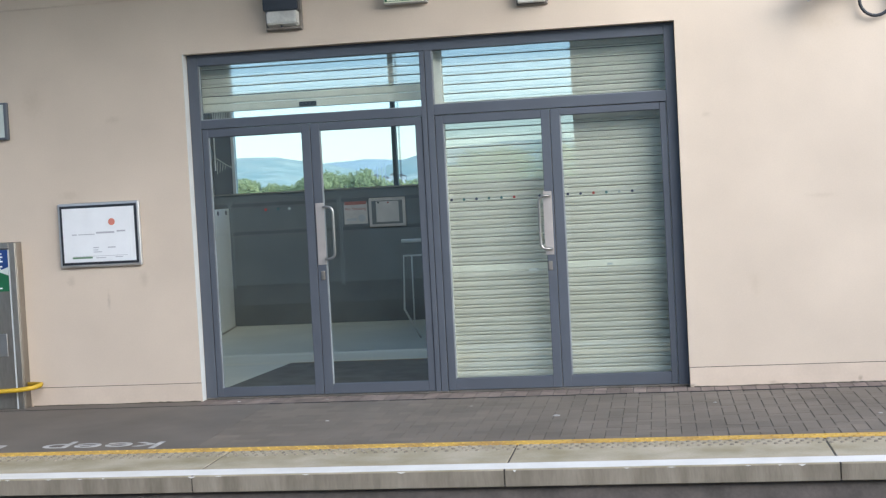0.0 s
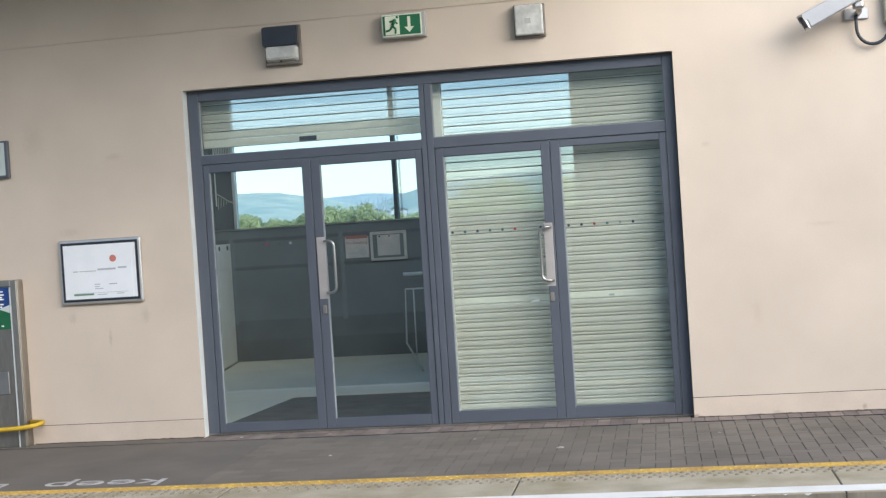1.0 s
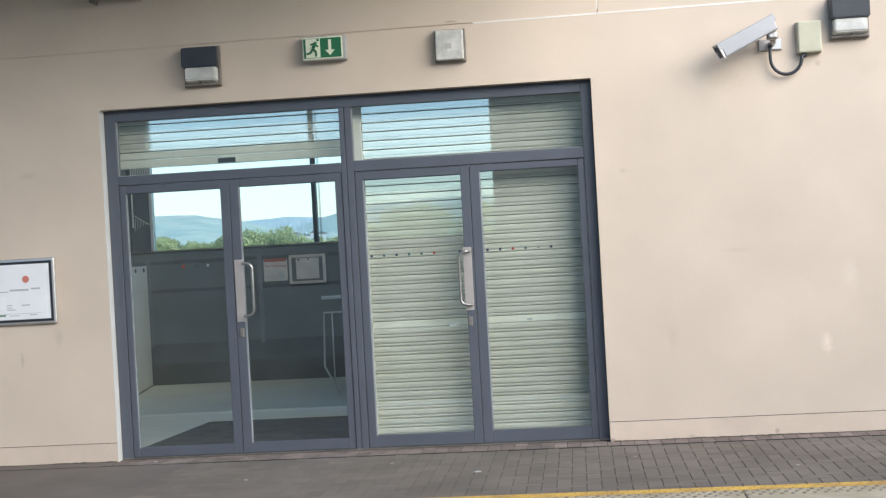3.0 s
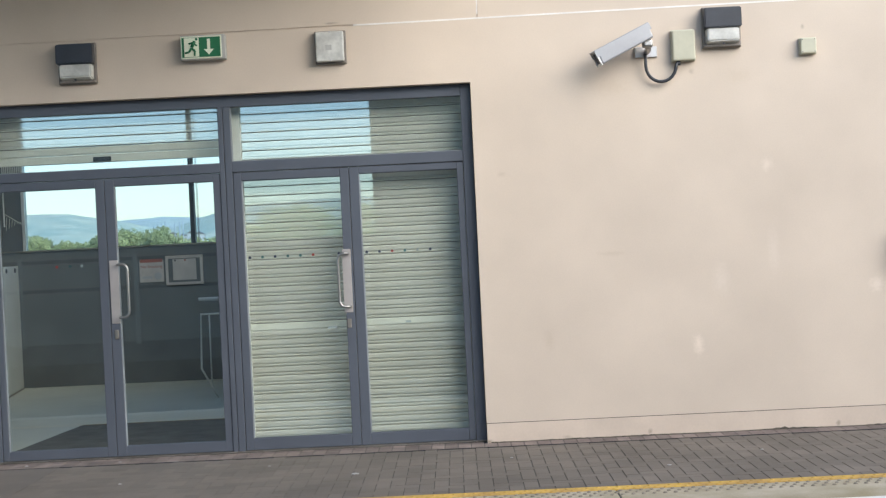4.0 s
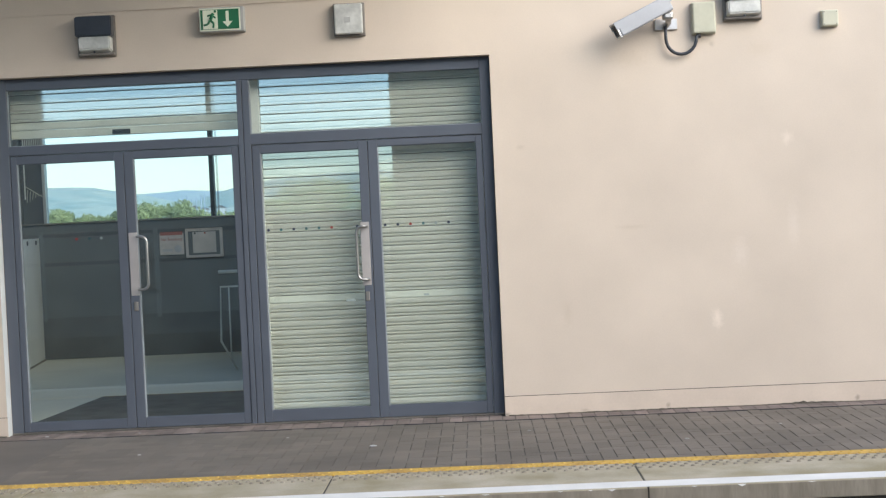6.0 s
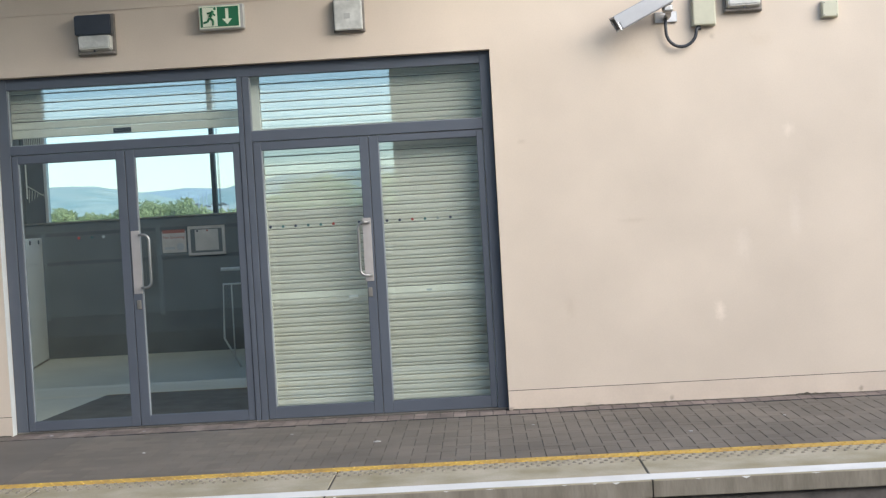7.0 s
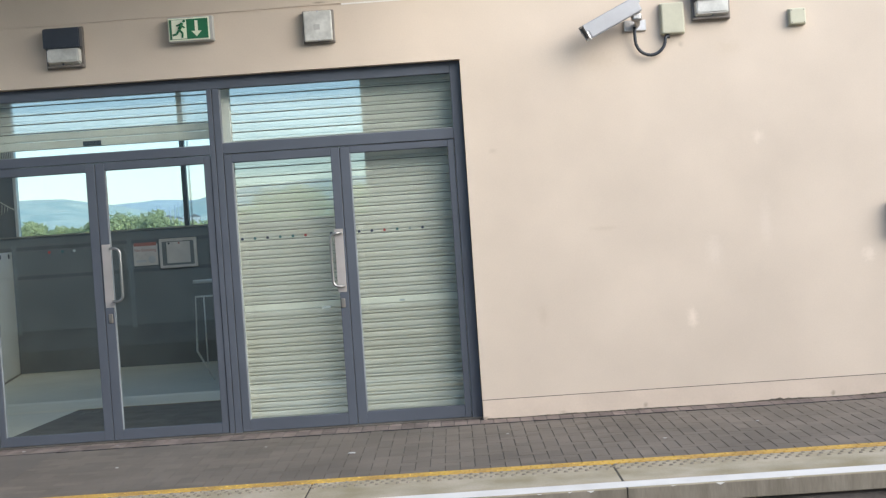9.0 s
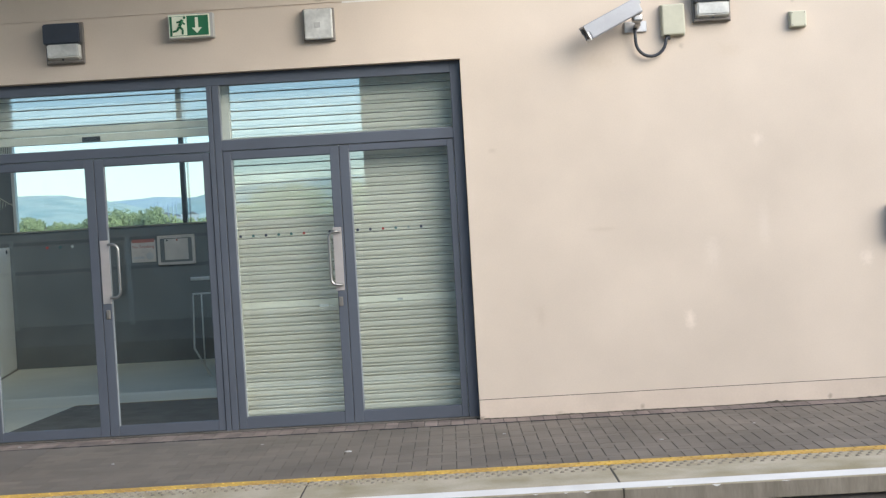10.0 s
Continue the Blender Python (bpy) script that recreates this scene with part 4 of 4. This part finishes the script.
solid("track_bed", block(-60, 60, -9.3, EDGE + 0.034, -1.119, -1.10), M["ballast"], "dirty ballast between the platforms", "ground")
solid("far_platform", block(-40, 40, -16.0, -9.3, -1.12, 0.0), M["tarmac"], "opposite platform surface", "platform")
# unseen wall, added so the door glass mirrors grey instead of sky
BY = -14.0
back = solid("reflection_wall", block(-40, 40, BY - 0.3, BY, 0, 6.0), M["in_wall"], "plain grey wall added on the opposite platform for the glass to mirror", "wall")
fence = thing("fence", "dark rail fence along the opposite platform", "fence", at=(0, -13.2, 0))
for z in (0.95, 1.45):
    part("rail", block(-16, 16, -13.23, -13.19, z, z + 0.06, bevel=0.01), M["dark_clad"], fence)
for k in range(17):
    part("post", block(-16 + 2 * k, -15.92 + 2 * k, -13.24, -13.18, 0, 1.55, bevel=0.01), M["panel"], fence)

# canopy over this platform, out of view, sized to darken the upper left wall
can = solid("canopy", block(PX0, CAN_X, CAN_Y, 0.0, CAN_Z, CAN_Z + 0.15), M["soffit"], "unseen flat canopy above the doors, placed to shade the wall", "canopy")


def hill(name, dist, heights, mat, label, seed):
    """A long rounded ridge across the valley: heights are (bearing, elevation) pairs."""
    bm = bmesh.new()
    nx, ny = 160, 14
    grid = []
    for i in range(nx + 1):
        b = -0.75 + 1.3 * i / nx
        e = float(np.interp(b, [p[0] for p in heights], [p[1] for p in heights]))
        e += 0.0012 * noise.fractal((b * 40, seed, 0), 1.0, 2.0, 4)
        row = []
        for j in range(ny + 1):
            f = j / ny
            d = dist * (0.62 + 0.38 * f)
            z = -1.2 + ((e - 0.003) * dist + 2.7) * math.sin(f * math.pi / 2) ** 1.6 + 9 * noise.noise((b * 30, f * 3, seed)) * f * (1 - f)
            row.append(bm.verts.new((3.57 + b * d, d - 10.3, z)))
        grid.append(row)
    for i in range(nx):
        for j in range(ny):
            bm.faces.new((grid[i][j], grid[i + 1][j], grid[i + 1][j + 1], grid[i][j + 1])).smooth = True
    return solid(name, bm, mat, label, "hill")


# ridges whose haze is in the material colour, no air between
hill("far_hill", 3300, [(-0.75, 0.030), (-0.30, 0.028), (-0.25, 0.0275), (-0.21, 0.0295), (-0.17, 0.027), (0.5, 0.03)], M["hill"], "blue ridge on the skyline, haze put into its colour", 1)
hill("valley_hill", 2500, [(-0.75, 0.034), (-0.315, 0.0355), (-0.285, 0.0350), (-0.265, 0.0325), (-0.235, 0.0255), (-0.21, 0.020), (-0.175, 0.030), (-0.145, 0.0345), (-0.10, 0.037), (0.5, 0.036)], M["hill_near"], "wooded hillside with pale fields, haze put into its colour", 5)


def tree(x, y, h, w, seed, label):
    r = random.Random(seed)
    t = thing("tree", label, "tree", group="trees in the valley", at=(x, y, -1.13))
    tr = tube([(x, y, -1.13), (x + 0.1, y, h * 0.35), (x - 0.05, y, h * 0.75)], 0.16, 7)
    for k in range(5):
        a = 2 * math.pi * k / 5 + r.random()
        tube([(x, y, h * 0.3), (x + 0.25 * w * math.cos(a), y + 0.25 * w * math.sin(a), h * 0.55), (x + 0.4 * w * math.cos(a), y + 0.4 * w * math.sin(a), h * 0.72)], 0.06, 5, tr)
    part("trunk", tr, M["bark"], t)
    verts, faces = [], []
    clumps = [(r.gauss(0, 0.28) * w, r.gauss(0, 0.28) * w, r.random(), (0.13 + 0.12 * r.random()) * w) for _ in range(24)]
    clumps = [(cx, cy, h - cr * 1.05 - (0.62 * h - cr) * q ** 1.3, cr) for cx, cy, q, cr in clumps]
    for cx, cy, cz, cr in clumps:
        for _ in range(120):
            d = Vector((r.gauss(0, 1), r.gauss(0, 1), r.gauss(0, 0.8))).normalized() * cr * (0.6 + 0.5 * r.random())
            c = Vector((x + cx, y + cy, cz)) + d
            u = Vector((r.gauss(0, 1), r.gauss(0, 1), r.gauss(0, 1))).normalized()
            v = u.orthogonal().normalized()
            s = 0.10 + 0.10 * r.random()
            n0 = len(verts)
            verts += [tuple(c + u * s), tuple(c + v * s * 0.6), tuple(c - u * s), tuple(c - v * s * 0.6)]
            faces.append((n0, n0 + 1, n0 + 2, n0 + 3))
    me = bpy.data.meshes.new("crown")
    me.from_pydata(verts, [], faces)
    me.materials.append(M["leaf"])
    o = new("crown", me)
    o.parent, o.matrix_parent_inverse = t, t.matrix_world.inverted()
    return t


# bearing, top elevation, width in metres
for k, (b, e, w) in enumerate(((-0.322, 0.0160, 3.0), (-0.304, 0.0210, 4.0), (-0.288, 0.0165, 3.2), (-0.274, 0.0175, 2.8), (-0.262, 0.0160, 2.8), (-0.252, 0.0195, 2.6), (-0.241, 0.0215, 3.2), (-0.226, 0.0240, 4.6),
                               (-0.212, 0.0190, 3.4), (-0.199, 0.0160, 3.2), (-0.188, 0.0165, 3.4), (-0.176, 0.0155, 3.0), (-0.162, 0.0170, 4), (-0.14, 0.022, 4), (-0.120, 0.036, 7.0), (-0.106, 0.032, 4.5), (-0.072, 0.034, 4.5))):
    d = 118 + 9 * ((k * 7) % 5)
    e -= 0.0025 if e < 0.0178 else 0.0
    tree(3.57 + b * d, d - 10.3, 1.53 + (e - 0.003) * d, w, 30 + k, "leafy green tree in the valley beyond the station")

# pale far-off houses and masts on the valley side
for k, (b, e, s) in enumerate(((-0.212, 0.0155, 4), (-0.205, 0.0165, 5), (-0.198, 0.0150, 4), (-0.192, 0.017, 3), (-0.186, 0.016, 4))):
    d = 1150
    x, y, z = 3.57 + b * d, d - 10.3, 1.53 + (e - 0.003) * d
    hs = thing("house", "tiny white house far off in the valley", "house", group="far houses", at=(x, y, -1.13))
    part("wall", block(x - s, x + s, y, y + 6, -1.13, z), M["panel"], hs)
    part("roof", prism([(x - s - 0.4, z + 0.01), (x + s + 0.4, z + 0.01), (x, z + 2.4)], y - 0.4, y + 6.4), M["steel_dull"], hs)
for k, b in enumerate((-0.219, -0.216, -0.2130, -0.2105, -0.207, -0.2035, -0.2, -0.1975)):
    d = 1100
    x, y, z = 3.57 + b * d, d - 10.3, 1.53 + (0.0205 + 0.0010 * (k * 5 % 4)) * d
    tagged(part("mast", tube([(x, y, -1.13), (x, y, z)], 0.42, 6), M["mast"]), "slim pale mast far off in the valley", "mast", group="far masts")

# ---- paving, piece by piece ----
PW = 0.0925          # width of a paver, twice as long
paving = solid("paving", block(0.601, PX1, -1.992, -0.215, -0.0119, -0.0035), M["bed"], "grey brick paving in a herringbone pattern", "pavement")


def paver_mesh(name, lx, ly, mat):
    bm = block(-lx / 2 + 0.0022, lx / 2 - 0.0022, -ly / 2 + 0.0006, ly / 2 - 0.0006, -0.0034, 0.0)
    for v in bm.verts:
        if v.co.z > -0.001:
            v.co.x -= math.copysign(0.0018, v.co.x)
            v.co.y -= math.copysign(0.0006, v.co.y)
    me = bpy.data.meshes.new(name)
    bm.to_mesh(me)
    bm.free()
    me.materials.append(mat)
    return me


lying, standing = paver_mesh("paver", 2 * PW, PW, M["paver"]), paver_mesh("paver", PW, 2 * PW, M["paver"])
rest_v, rest_f = [], []
made = 0
tmpl = {True: lying, False: standing}
spots = []
ny = int(1.857 / PW)
for i in range(-1, 92):
    for j in range(-1, ny + 1):
        s = (i - j) % 4
        if s not in (0, 3):
            continue
        flat = s == 0
        x = 0.604 + PW * (i + (1.0 if flat else 0.5))
        y = -1.990 + PW * (j + (0.5 if flat else 1.0))
        spots.append((x, y, flat))
for x, y, flat in spots:
    hx, hy = (PW, PW / 2) if flat else (PW / 2, PW)
    y0, y1 = max(y - hy, -1.991), min(y + hy, -0.217)
    x0 = max(x - hx, 0.6015)
    if y1 - y0 < 0.03 or x + hx - x0 < 0.03:
        continue
    z = 0.0008 * (rng.random() - 0.5)
    whole = y1 - y0 > 2 * hy - 0.001 and x + hx - x0 > 2 * hx - 0.001
    if whole and made < 300 and 3.15 < x < 6.4:
        o = new("paver", tmpl[flat])
        o.parent = paving
        o.location = (x, y, z)
        o.rotation_euler = (0.004 * (rng.random() - 0.5), 0.004 * (rng.random() - 0.5), 0.012 * (rng.random() - 0.5))
        made += 1
    else:
        n0, g, h = len(rest_v), 0.0022 * min(1.0, max(0.04, (x - 1.0) / 2.2)), 0.0004
        for zz, s, q in ((-0.0034, 0, 0), (z, 0.8 * g, 0.0004)):
            rest_v += [(x0 + g + s, y0 + h + q, zz), (x + hx - g - s, y0 + h + q, zz), (x + hx - g - s, y1 - h - q, zz), (x0 + g + s, y1 - h - q, zz)]
        rest_f += [(n0 + 4, n0 + 5, n0 + 6, n0 + 7)] + [(n0 + k, n0 + (k + 1) % 4, n0 + 4 + (k + 1) % 4, n0 + 4 + k) for k in range(4)]
me = bpy.data.meshes.new("paver_rest")
me.from_pydata(rest_v, [], rest_f)
me.materials.append(M["paver_rest"])
o = tagged(new("paver_rest", me), kind="stuff")
o.parent = paving

# header course along the wall foot
course = solid("header_course", block(-0.0, PX1, -0.1925, 0.077, -0.0119, -0.003), M["bed"], "row of brown brick pavers along the door threshold", "pavement")
header = paver_mesh("header_paver", PW * 1.06, 0.183, M["paver_red"])
header_in = paver_mesh("header_paver", PW * 1.06, 0.078, M["paver_red"])
for k in range(92):
    x = 0.05 + PW * 1.06 * k
    o = new("header_paver", header)
    o.parent = course
    o.location = (x, -0.100, 0.0012 * rng.random())
    if 0.03 < x < 3.70:
        o = new("header_paver", header_in)
        o.parent = course
        o.location = (x, 0.036, 0.0006 * rng.random())
